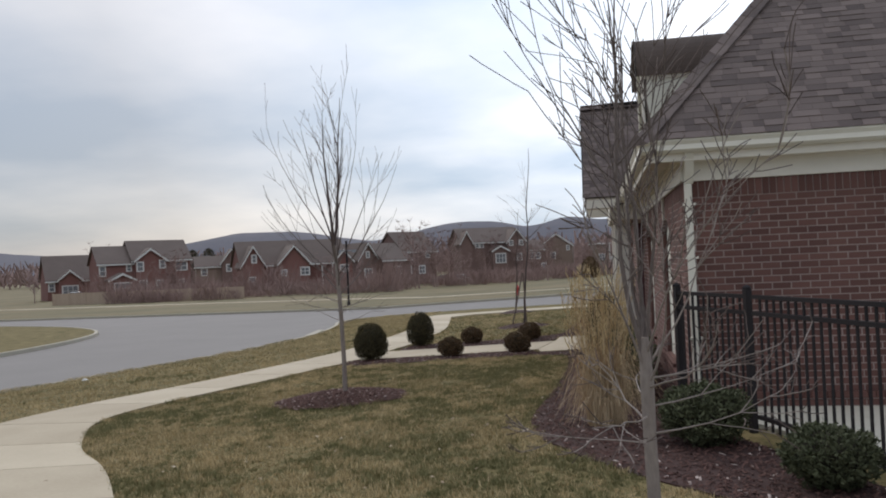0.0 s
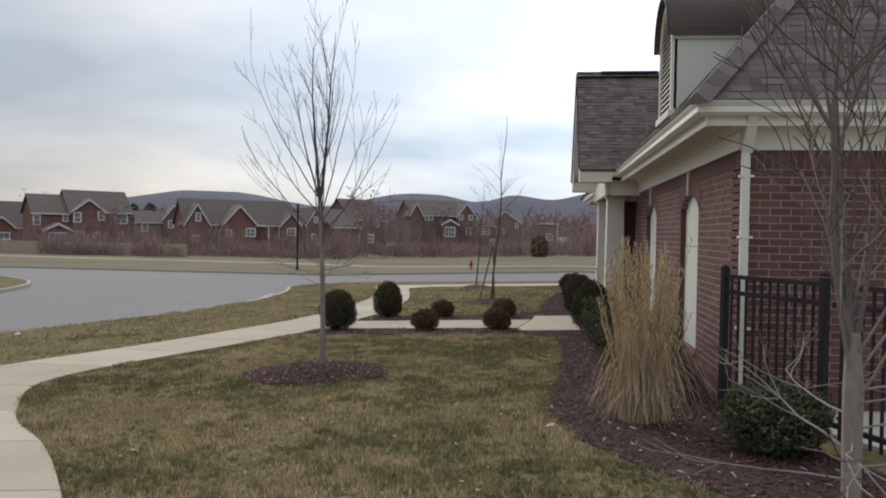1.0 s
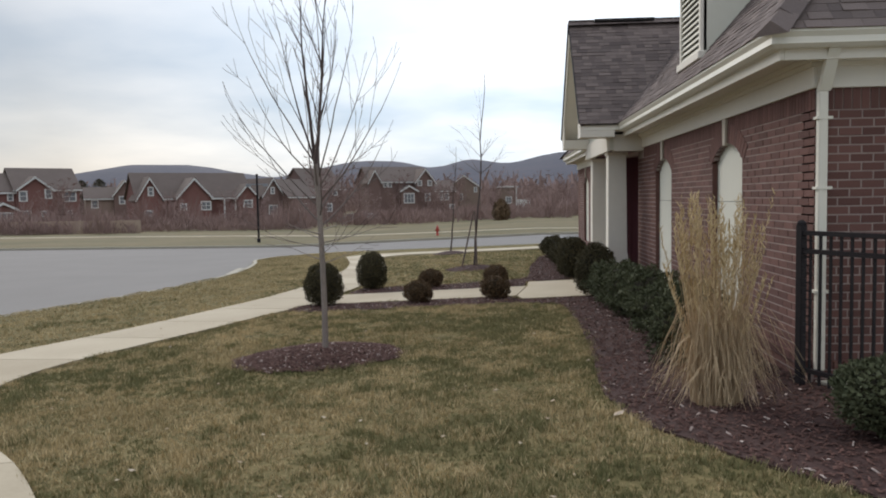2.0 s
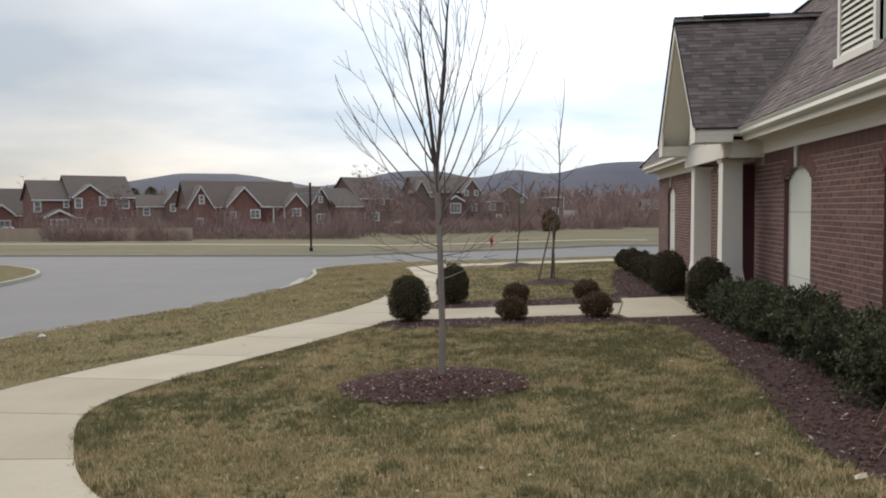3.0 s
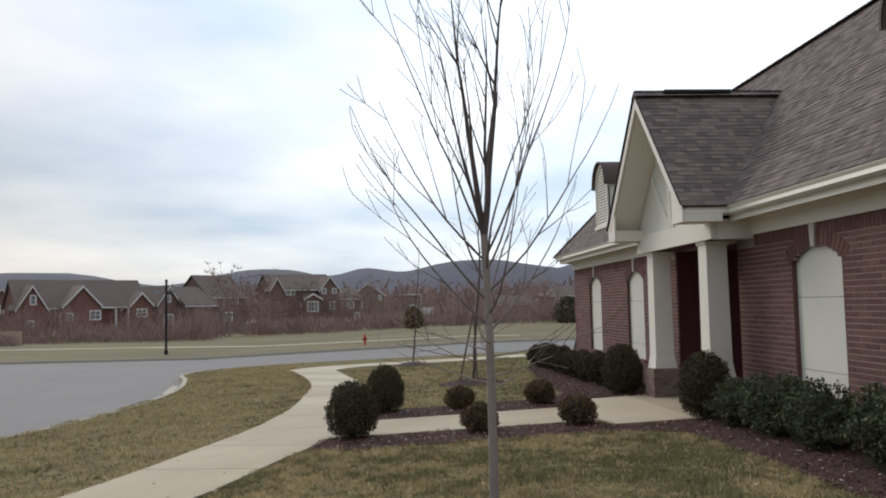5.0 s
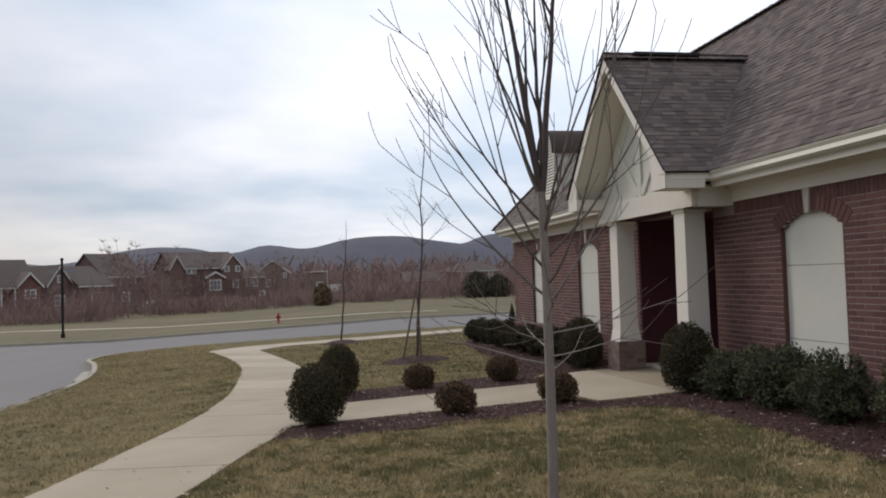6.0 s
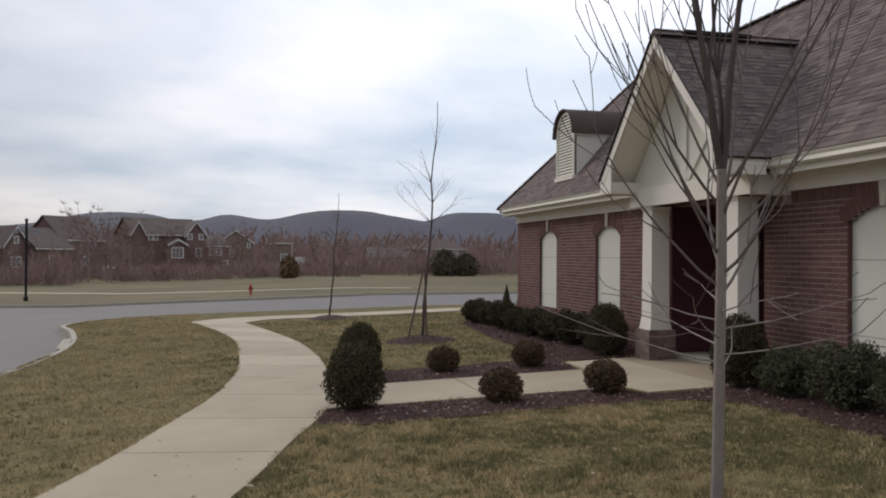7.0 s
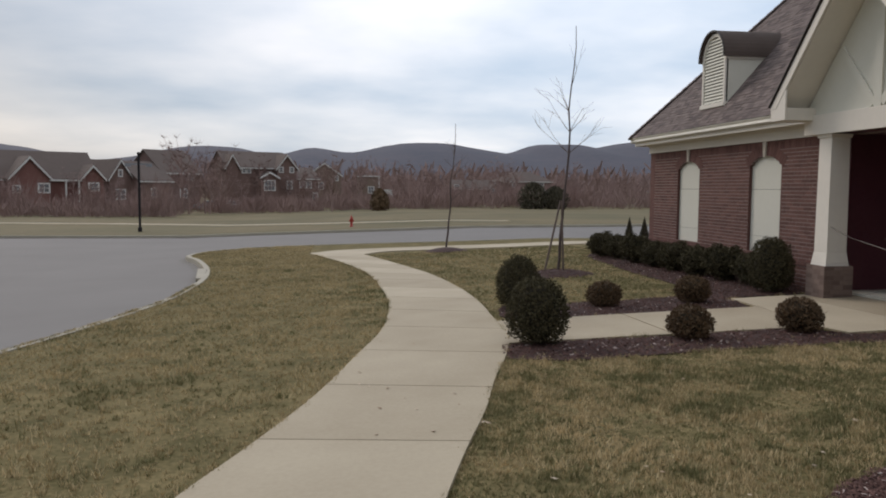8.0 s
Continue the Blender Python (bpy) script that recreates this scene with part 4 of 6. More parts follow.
# columns on brick piers
for ya in (15.47, 17.65):
    col = thing("porch_column", "square cream porch column with flared foot on brick pier", "column", group="porch columns")
    xm, ym = GX + 0.165, ya
    col.location = (xm, ym, ground_z(xm, ym))
    gz = ground_z(xm, ym)

    def block(a, z0, b, z1):
        m = Mesh()
        m.add([(-a, -a, z0), (a, -a, z0), (a, a, z0), (-a, a, z0), (-b, -b, z1), (b, -b, z1), (b, b, z1), (-b, b, z1)], [(0, 3, 2, 1), (4, 5, 6, 7), (0, 1, 5, 4), (1, 2, 6, 5), (2, 3, 7, 6), (3, 0, 4, 7)])
        return m

    pier = part("pier", block(0.219, -0.2, 0.219, 0.44), M_PIER, col, "red-brown brick pier")
    pb = Mesh()
    row = 0
    zz = 0.0
    while zz < 0.43:
        for k in range(3):
            a = -0.218 + k * 0.1453
            for sx, sy in ((1, 0), (-1, 0), (0, 1), (0, -1)):
                lo, hi = a + 0.004, a + 0.1413
                if row % 2 and k == 1:
                    lo, hi = a - 0.04, a + 0.09
                elif row % 2 and k == 2:
                    lo = a - 0.047
                elif row % 2:
                    hi = a + 0.097
                if sx:
                    pb.box(0.205 if sx > 0 else -0.222, 0.222 if sx > 0 else -0.205, lo, hi, zz + 0.005, zz + 0.063)
                else:
                    pb.box(lo, hi, 0.205 if sy > 0 else -0.222, 0.222 if sy > 0 else -0.205, zz + 0.005, zz + 0.063)
        zz += 0.068
        row += 1
    part("pier_bricks", pb, M_PIER, pier, "red-brown brick facing")["kind"] = "stuff"
    ft = block(0.19, 0.442, 0.175, 0.50)
    part("foot", ft, M_CREAM, col, "flared cream column foot", 0.006)
    part("flare", block(0.174, 0.50, 0.152, 0.66), M_CREAM, col)
    part("shaft", block(0.152, 0.66, 0.142, 2.18 - gz - 0.05), M_CREAM, col, "square cream shaft", 0.006)
    part("capital", block(0.16, 2.18 - gz - 0.05, 0.17, 2.18 - gz), M_CREAM, col, "cream capital", 0.006)


# louvred dormers with barrel roofs
def dormer(c, dx=0.0, dz=0.0):
    dm = thing("dormer", "cream louvred dormer with barrel roof", "")
    dm.parent = house
    fx, w, zb, zs = -0.44 + dx, 0.465, 3.03 + dz, 3.93 + dz

    def arc(r, x, n=18):
        return [(x, c + r * math.cos(math.pi * i / n), zs + r * math.sin(math.pi * i / n)) for i in range(n + 1)]

    # solid dark sheet, its colour standing for shade behind the louvres
    face = Mesh().prism([(fx + 0.035, c - w, zb), (fx + 0.035, c + w, zb)] + arc(w, fx + 0.035), (0.03, 0, 0))
    part("face", face, M_DARKEDGE_VOID, dm, "dark panel painted as the shade behind the louvres")
    fr = Mesh()
    outer = [(fx, c + w, zb)] + arc(w, fx) + [(fx, c - w, zb)]
    inner = [(fx, c + w - 0.06, zb)] + arc(w - 0.06, fx) + [(fx, c - w + 0.06, zb)]
    n = len(outer)
    for i in range(n - 1):
        fr.prism([outer[i], outer[i + 1], inner[i + 1], inner[i]], (0.05, 0, 0))
    part("frame", fr, M_CREAM, dm, "cream arched louvre frame")
    part("sill", Mesh().box(fx - 0.03, fx + 0.06, c - w - 0.03, c + w + 0.03, zb - 0.05, zb + 0.03), M_CREAM, dm, "cream sill", 0.005)
    zz = zb + 0.06
    while zz < zs + w - 0.09:
        h = w - 0.06 if zz < zs else math.sqrt(max(0.0, (w - 0.06) ** 2 - (zz - zs) ** 2))
        if h > 0.05:
            part("louvre", Mesh().prism([(fx + 0.004, c - h, zz - 0.012), (fx + 0.012, c - h, zz - 0.018), (fx + 0.045, c - h, zz + 0.036), (fx + 0.037, c - h, zz + 0.042)], (0, 2 * h, 0)), M_PANEL, dm)
        zz += 0.062
    back = EX + (zs + w - EZ) / PITCH
    for s in (-1, 1):
        zlow = roof_z(fx + 0.05) - 0.03
        xs_ = EX + (zs - EZ) / PITCH
        side = Mesh().prism([(fx + 0.05, c + s * w, zlow), (xs_ + 0.05, c + s * w, zs + 0.02), (fx + 0.05, c + s * w, zs + 0.02)], (0, -s * 0.03, 0))
        part("cheek", side, M_PANEL, dm, "cream boarded dormer cheek")
        part("cheek_trim", Mesh().box(fx + 0.0, xs_ + 0.02, c + s * (w + 0.012) - 0.011, c + s * (w + 0.012) + 0.011, zs - 0.07, zs + 0.0), M_CREAM, dm)
    r0, r1, a0 = w + 0.03, w + 0.06, -0.06

    def band(ra, rb, xa, length):
        ts = [a0 + (math.pi - 2 * a0) * i / 20 for i in range(21)]
        loop = [(xa, c + ra * math.cos(t), zs + ra * math.sin(t)) for t in ts] + [(xa, c + rb * math.cos(t), zs + rb * math.sin(t)) for t in reversed(ts)]
        m = Mesh()
        n2 = len(loop)
        m.v = loop + [(p[0] + length, p[1], p[2]) for p in loop]
        m.f = [(i, (i + 1) % n2, n2 + (i + 1) % n2, n2 + i) for i in range(n2)]
        for k in (0, n2):
            m.f += [(k + i, k + i + 1, k + n2 - 2 - i, k + n2 - 1 - i) for i in range(20)]
        return m

    part("barrel_roof", band(r0, r1, fx - 0.05, back + 0.25 - fx), M_FELT, dm, "curved shingle roof")
    part("rim", band(r0 + 0.005, r1 + 0.006, fx - 0.066, 0.018), M_DARKEDGE_VOID, dm, "dark metal roof edge")
    return dm


dormer(11.25, -0.08, -0.10)
dormer(21.95)

# concrete apron behind the fence
tagged(new("patio", sheet("patio", [(0.3, 6.9), (-0.33, 8.24), (9, 8.24), (9, 0), (2.4, 0)], 0, 0.035, M_CONC, 0.1)), "pale concrete apron against the brick wall", "patio", kind="structure")


# ---- black iron fence ----
def fence_run(a, b, ends):
    fence = thing("iron_fence", "black iron picket fence by the brick wall", "fence")
    a, b = Vector(a), Vector(b)
    d = (b - a)
    L = d.length
    d.normalize()
    nrm = Vector((-d.y, d.x))
    ang = math.atan2(d.y, d.x)
    z0 = ground_z(a.x, a.y)
    fence.matrix_world = Matrix.Translation((a.x, a.y, z0)) @ Matrix.Rotation(ang, 4, "Z")
    H = 1.22 - z0
    for s in ends:
        post = part("post", Mesh().box(s - 0.027, s + 0.027, -0.027, 0.027, -0.1, H + 0.03), M_IRON, fence, "square black post", 0.004)
        part("cap", Mesh().lathe([(0.042, H + 0.03), (0.042, H + 0.045), (0.02, H + 0.06), (0.005, H + 0.065)], 4, (s, 0, 0)), M_IRON, post)
    for h in (H - 0.03, H - 0.16, 0.14):
        part("rail", Mesh().box(0, L, -0.018, 0.018, h - 0.016, h + 0.016), M_IRON, fence)
    pk = Mesh().box(-0.008, 0.008, -0.008, 0.008, 0.05, H - 0.03).data("picket", M_IRON)
    s = 0.085
    while s < L - 0.05:
        if min(abs(s - e) for e in ends) > 0.06:
            ob = new("picket", pk)
            ob.parent = fence
            ob.location = (s, 0, 0)
        s += 0.088
    return fence


fence_run((-0.45, 8.17), (0.0, 7.2), (0.0, 1.069))
fence_run((0.03, 7.12), (2.05, 2.3), (2.4, 4.8))


# ---- planting ----
def fold_leaf(m, p, n, up, size):
    """A small folded leaf of two triangles."""
    a = n.cross(up)
    if a.length < 1e-3:
        a = Vector((1, 0, 0))
    a.normalize()
    b = up.normalized()
    k = len(m.v)
    m.v += [tuple(p - a * size * 0.45), tuple(p + b * size), tuple(p + a * size * 0.45), tuple(p - b * size * 0.25 + n * size * 0.15)]
    m.f += [(k, k + 3, k + 1), (k + 3, k + 2, k + 1)]


def shrub_meshes(seed, rx, ry, h, leaves, leaf, lump, leaf_mat, skirt=0.18, full=2.0):
    """A clipped shrub: stems and a dark core painted as inner shade, in a shell of many small leaves with gaps."""
    rng = random.Random(seed)
    fol, core, stem = Mesh(), Mesh(), Mesh()
    off = Vector((seed * 3.7, seed * 1.3, seed * 0.7))
    cz = h * (0.5 + skirt * 0.3)
    for _ in range(leaves):
        u, w = rng.uniform(-1, 1), rng.uniform(0, 2 * math.pi)
        s = math.sqrt(1 - abs(u) ** (full if u < 0 else 2.0))
        d = Vector((s * math.cos(w), s * math.sin(w), u))
        k = 1 + lump * noise.noise(d * 2.2 + off) + 0.5 * lump * noise.noise(d * 5.5 + off)
        r = k * rng.uniform(0.80, 1.03)
        if rng.random() < 0.05:
            r *= rng.uniform(1.02, 1.09)
        p = Vector((d.x * rx * r, d.y * ry * r, cz + d.z * (h - cz if d.z > 0 else cz - 0.02) * r))
        if p.z < 0.01:
            continue
        n = (d + Vector((rng.uniform(-.7, .7), rng.uniform(-.7, .7), rng.uniform(-.5, .9)))).normalized()
        up = (Vector((rng.uniform(-1, 1), rng.uniform(-1, 1), rng.uniform(-0.2, 1.2))) + d * 0.8).normalized()
        fold_leaf(fol, p, n, up, leaf * rng.uniform(0.6, 1.25))
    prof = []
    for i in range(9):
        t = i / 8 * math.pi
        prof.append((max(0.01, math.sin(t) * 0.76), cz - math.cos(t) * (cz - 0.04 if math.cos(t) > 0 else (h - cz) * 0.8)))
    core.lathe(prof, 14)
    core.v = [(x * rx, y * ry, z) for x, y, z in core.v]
    for i in range(7):
        w = i * 0.9 + rng.random()
        stem.tube([(0.02 * math.cos(w), 0.02 * math.sin(w), -0.08), (0.2 * rx * math.cos(w), 0.2 * ry * math.sin(w), h * 0.25), (0.55 * rx * math.cos(w), 0.55 * ry * math.sin(w), h * 0.6)], [0.012, 0.009, 0.004], 4)
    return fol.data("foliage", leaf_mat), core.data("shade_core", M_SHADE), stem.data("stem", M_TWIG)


# near-black core colour, painted as the shade between the leaves
M_SHADE = mat("inner_shade", (0.024, 0.021, 0.015), (0.042, 0.035, 0.024), 1.0, 8.0, 40.0, 0.6)


def shrub(name, at, meshes, label, group, spin, size=(1, 1, 1)):
    sh = thing(name, label, "shrub", (at[0], at[1], ground_z(*at) + 0.005), group)
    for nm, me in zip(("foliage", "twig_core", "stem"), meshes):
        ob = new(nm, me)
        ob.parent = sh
    sh.rotation_euler = (0, 0, spin)
    sh.scale = size
    return sh


BALL = [shrub_meshes(k, 0.36, 0.36, 0.84, 8500, 0.027, 0.10, M_LEAF, 0.0, 4.5) for k in (1, 2)]
LOW = [shrub_meshes(k, 0.235, 0.235, 0.38, 3800, 0.024, 0.16, M_LEAF_BRONZE, 0.12, 4.0) for k in (3, 4, 5)]
HEDGE = [shrub_meshes(k, 0.37, 0.40, 0.64, 7600, 0.031, 0.6, M_LEAF_GREEN) for k in (6, 7, 8)]
HEDGE_N = [shrub_meshes(k, 0.34, 0.37, 0.58, 5200, 0.034, 0.3, M_LEAF) for k in (9, 10)]
NEAR = [shrub_meshes(k, 0.33, 0.33, 0.49, 6500, 0.026, 0.2, M_LEAF_GREEN) for k in (11, 12)]

shrub("round_boxwood", (-5.57, 15.38), BALL[0], "tall egg-shaped clipped boxwood, dark green, beside the footpath", "clipped boxwoods", 0.3, (0.88, 0.88, 0.86))
shrub("round_boxwood", (-5.17, 18.0), BALL[1], "tall egg-shaped clipped boxwood, dark green, beside the footpath", "clipped boxwoods", 1.9, (0.82, 0.82, 0.91))
shrub("round_boxwood", (-1.1, 15.08 - 0.18), BALL[1], "tall rounded dark boxwood beside the porch column", "porch boxwoods", 4.0, (0.88, 0.88, 1.0))
shrub("round_boxwood", (-1.12, 18.45), BALL[0], "tall rounded dark boxwood beside the porch column", "porch boxwoods", 5.2, (0.9, 0.9, 1.0))
for k, (x, y) in enumerate([(-3.95, 15.15), (-2.69, 15.15), (-3.97, 17.85), (-2.68, 17.8)]):
    shrub("low_boxwood", (x, y), LOW[k % 3], "small bronzed boxwood ball edging the porch walk", "low boxwoods", k * 1.3, (1.0, 1.0, 0.95 + 0.05 * (k % 2)))
for k, (x, y, s) in enumerate([(-0.98, 9.2, 0.98), (-0.95, 10.32, 0.9), (-0.92, 11.35, 1.0), (-0.98, 12.4, 0.88), (-0.94, 13.3, 0.96), (-1.02, 14.15, 0.78)]):
    shrub("evergreen_shrub", (x, y), HEDGE[k % 3], "loose dark evergreen shrub against the brick wall", "foundation shrubs", k * 1.1, (0.9 * s, 0.9 * s, s))
for k, (x, y, s) in enumerate([(-0.9, 19.3, 0.95), (-0.95, 20.25, 1.05), (-0.98, 21.2, 0.95), (-1.0, 22.2, 1.0), (-1.0, 23.2, 0.95), (-0.98, 24.3, 1.1), (-0.9, 25.6, 1.0), (-1.0, 26.6, 1.05)]):
    shrub("evergreen_shrub", (x, y), HEDGE_N[k % 2], "rounded dark evergreen shrub beside the brick wall", "foundation shrubs", k * 1.7, (s, s, s))
shrub("evergreen_shrub", (-0.42, 6.8), NEAR[0], "low glossy green shrub by the iron fence", "fence shrubs", 0.4, (1.0, 1.0, 0.95))
shrub("evergreen_shrub", (0.12, 5.5), NEAR[1], "low glossy green shrub by the iron fence", "fence shrubs", 2.4, (0.82, 0.82, 0.76))
shrub("evergreen_shrub", (0.62, 4.45), NEAR[0], "low glossy green shrub by the iron fence", "fence shrubs", 3.4)

# two slim cone-shaped evergreens beyond the corner
for k, (x, y) in enumerate([(0.62, 29.0), (1.15, 29.2)]):
    cone = thing("cone_evergreen", "slim dark cone-shaped evergreen", "shrub", (x, y, ground_z(x, y)))
    rng = random.Random(40 + k)
    cm, tr = Mesh(), Mesh()
    for _ in range(1500):
        h = rng.random() ** 1.3
        w, r = rng.uniform(0, 6.28), 0.21 * (1 - h) * rng.uniform(0.75, 1.08)
        d = Vector((math.cos(w), math.sin(w), 0.3))
        fold_leaf(cm, Vector((r * math.cos(w), r * math.sin(w), 0.12 + 0.78 * h)), d, Vector((d.x * 0.3, d.y * 0.3, 1)), 0.035)
    tr.tube([(0, 0, -0.1), (0, 0, 0.5), (0, 0, 0.95)], [0.02, 0.015, 0.006], 5)
    part("foliage", cm, M_EVERGREEN, cone)
    part("trunk", tr, M_TWIG, cone)


# ornamental grass clump
def grass_clump(at):
    cl = thing("ornamental_grass", "tall straw-coloured clump of dry ornamental grass in mulch", "ornamental grass", (at[0], at[1], ground_z(*at)))
    rng = random.Random(5)
    stalk, droop, plume = Mesh(), Mesh(), Mesh()

    def ribbon(m, pts, w):
        k = len(m.v)
        side = Vector((rng.uniform(-1, 1), rng.uniform(-1, 1), 0)).normalized()
        for i, p in enumerate(pts):
            ww = w * (1 - 0.75 * i / (len(pts) - 1))
            m.v += [tuple(p - side * ww), tuple(p + side * ww)]
        for i in range(len(pts) - 1):
            m.f.append((k + 2 * i, k + 2 * i + 1, k + 2 * i + 3, k + 2 * i + 2))

    for _ in range(230):
        w, r = rng.uniform(0, 6.28), 0.17 * math.sqrt(rng.random())
        b = Vector((r * math.cos(w), r * math.sin(w), -0.03))
        lean, h = rng.uniform(0.02, 0.2), rng.uniform(0.75, 1.4)
        d = Vector((math.cos(w + rng.uniform(-.5, .5)), math.sin(w + rng.uniform(-.5, .5)), 0))
        pts = [b + d * lean * (t ** 1.6) + Vector((0, 0, h * t)) for t in (0, 0.25, 0.5, 0.75, 1.0)]
        ribbon(stalk, pts, 0.0034)
        if rng.random() < 0.6:
            top, dirn = pts[-1], (pts[-1] - pts[-2]).normalized()
            for j in range(18):
                q = top + dirn * (-0.26 + 0.02 * j)
                e = Vector((rng.uniform(-1, 1), rng.uniform(-1, 1), 1.4)).normalized() * rng.uniform(0.03, 0.055)
                ribbon(plume, [q, q + e * 0.6 + Vector((0, 0, 0.004)), q + e], 0.005)
    for _ in range(620):
        w, r = rng.uniform(0, 6.28), 0.16 * math.sqrt(rng.random())
        b = Vector((r * math.cos(w), r * math.sin(w), 0))
        d = Vector((math.cos(w + rng.uniform(-.6, .6)), math.sin(w + rng.uniform(-.6, .6)), 0))
        reach, h = rng.uniform(0.05, 0.34), rng.uniform(0.3, 0.85)
        drop = rng.uniform(0.4, 0.9)
        pts, sway = [], Vector((rng.gauss(0, 0.10), rng.gauss(0, 0.10), 0))
        kink, swing = rng.uniform(3, 7), Vector((rng.gauss(0, 0.018), rng.gauss(0, 0.018), 0))
        for i in range(8):
            t = i / 7
            z = h * math.sin(min(1.0, t * 1.25) * math.pi / 2) - (max(0, t - 0.45) / 0.55) ** 2 * h * drop
            pts.append(b * (1 - 0.5 * t) + d * reach * (t ** 1.7) + sway * t * t + swing * math.sin(kink * t) + Vector((0, 0, max(0.01, z) - 0.03)))
        ribbon(droop, pts, rng.uniform(0.003, 0.006))
    part("stalks", stalk, M_STRAW, cl)["kind"] = "stuff"
    part("drooping_blades", droop, M_STRAW, cl)["kind"] = "stuff"
    part("plumes", plume, M_PLUME, cl, "pale feathery seed plumes")["kind"] = "stuff"


grass_clump((-1.15, 7.78))


# ---- bare young trees ----
def grow(m, rng, p, d, length, r, depth, lift, wiggle, fork, twigs, sides=5, spread=0.6):
    """A tapering limb that bends upward, with side branches."""
    n = max(4, int(length / 0.12))
    pts, rad = [Vector(p)], [r]
    d = Vector(d).normalized()
    side_at = []
    for i in range(n):
        d = (d + Vector((rng.gauss(0, wiggle), rng.gauss(0, wiggle), lift + rng.gauss(0, wiggle * 0.5)))).normalized()
        pts.append(pts[-1] + d * (length / n))
        rad.append(max(0.0022, r * (1 - 0.86 * (i + 1) / n)))
        if 0.15 < i / n < 0.95:
            side_at.append((pts[-1].copy(), d.copy(), rad[-1], i / n))
    m.tube(pts, rad, sides, False)
    if depth > 0:
        for _ in range(fork):
            q, dd, rr, f = side_at[int(rng.random() * len(side_at))]
            w = rng.uniform(0, 6.28)
            a = dd.orthogonal().normalized()
            b = dd.cross(a)
            nd = (dd * 1.0 + (a * math.cos(w) + b * math.sin(w)) * spread * rng.uniform(0.6, 1.3)).normalized()
            grow(twigs if depth == 1 else m, rng, q, nd, length * rng.uniform(0.3, 0.6) * (1.1 - 0.5 * f), max(0.0026, rr * 0.65), depth - 1, lift, wiggle, max(2, fork - 1), twigs, 4 if depth > 1 else 3, spread)
    return pts


def young_tree(at, label, group=""):
    return thing("young_tree", label, "tree", (at[0], at[1], ground_z(*at)), group)


def lawn_tree():
    """Young tree in the mulch ring: clear stem, vase of long upward limbs, a low whorl of fine twigs."""
    rng = random.Random(21)
    tr = young_tree((-4.4, 10.2), "bare young tree with grey stem in a mulch ring")
    trunk, tw = Mesh(), Mesh()
    top = 1.98
    trunk.tube([(0, 0, -0.05), (0.0, 0.0, 0.12), (0.005, -0.01, 0.5), (0.0, -0.03, 1.0), (-0.01, -0.06, 1.5), (-0.03, -0.09, top)], [0.044, 0.033, 0.030, 0.028, 0.026, 0.024], 9)
    part("trunk", trunk, M_BARK, tr, "smooth grey trunk")
    for dx, dy, L, r in ((-0.13, 0.05, 1.8, 0.022), (0.17, -0.04, 1.9, 0.021), (0.03, 0.14, 1.6, 0.016), (-0.2, -0.1, 1.35, 0.013)):
        lm = Mesh()
        grow(lm, rng, (-0.03, -0.09, top - 0.03), (dx, dy, 1), L, r, 2, 0.02, 0.035, 5, tw, 6, 0.42)
        # leaders coloured darker, to read as silhouettes against the bright sky
        part("limb", lm, M_TWIG_DARK, tr)
    for k in range(13):
        z = 1.35 + 0.6 * k / 12
        w = k * 2.399 + 0.4
        lm = Mesh()
        L = rng.uniform(1.2, 1.75)
        grow(lm, rng, (-0.012, -0.05, z), (math.cos(w) - 0.08, math.sin(w), 0.62 + 0.06 * k), L, 0.0088, 2, 0.09, 0.06, 3, tw, 5, 0.5)
        part("limb", lm, M_BARK_DARK if k < 5 else M_TWIG, tr)
    for k in range(9):
        z = 0.98 + 0.042 * k
        w = k * 2.4 + 0.5 + rng.uniform(-0.4, 0.4)
        lm = Mesh()
        grow(lm, rng, (0, -0.035, z), (math.cos(w), math.sin(w), 0.12), rng.uniform(0.55, 1.0), 0.006, 1, 0.035, 0.085, 4, tw, 4, 0.6)
        part("limb", lm, M_BARK, tr)
    part("twig_mass", tw, M_TWIG, tr, "fine bare twigs")["kind"] = "stuff"


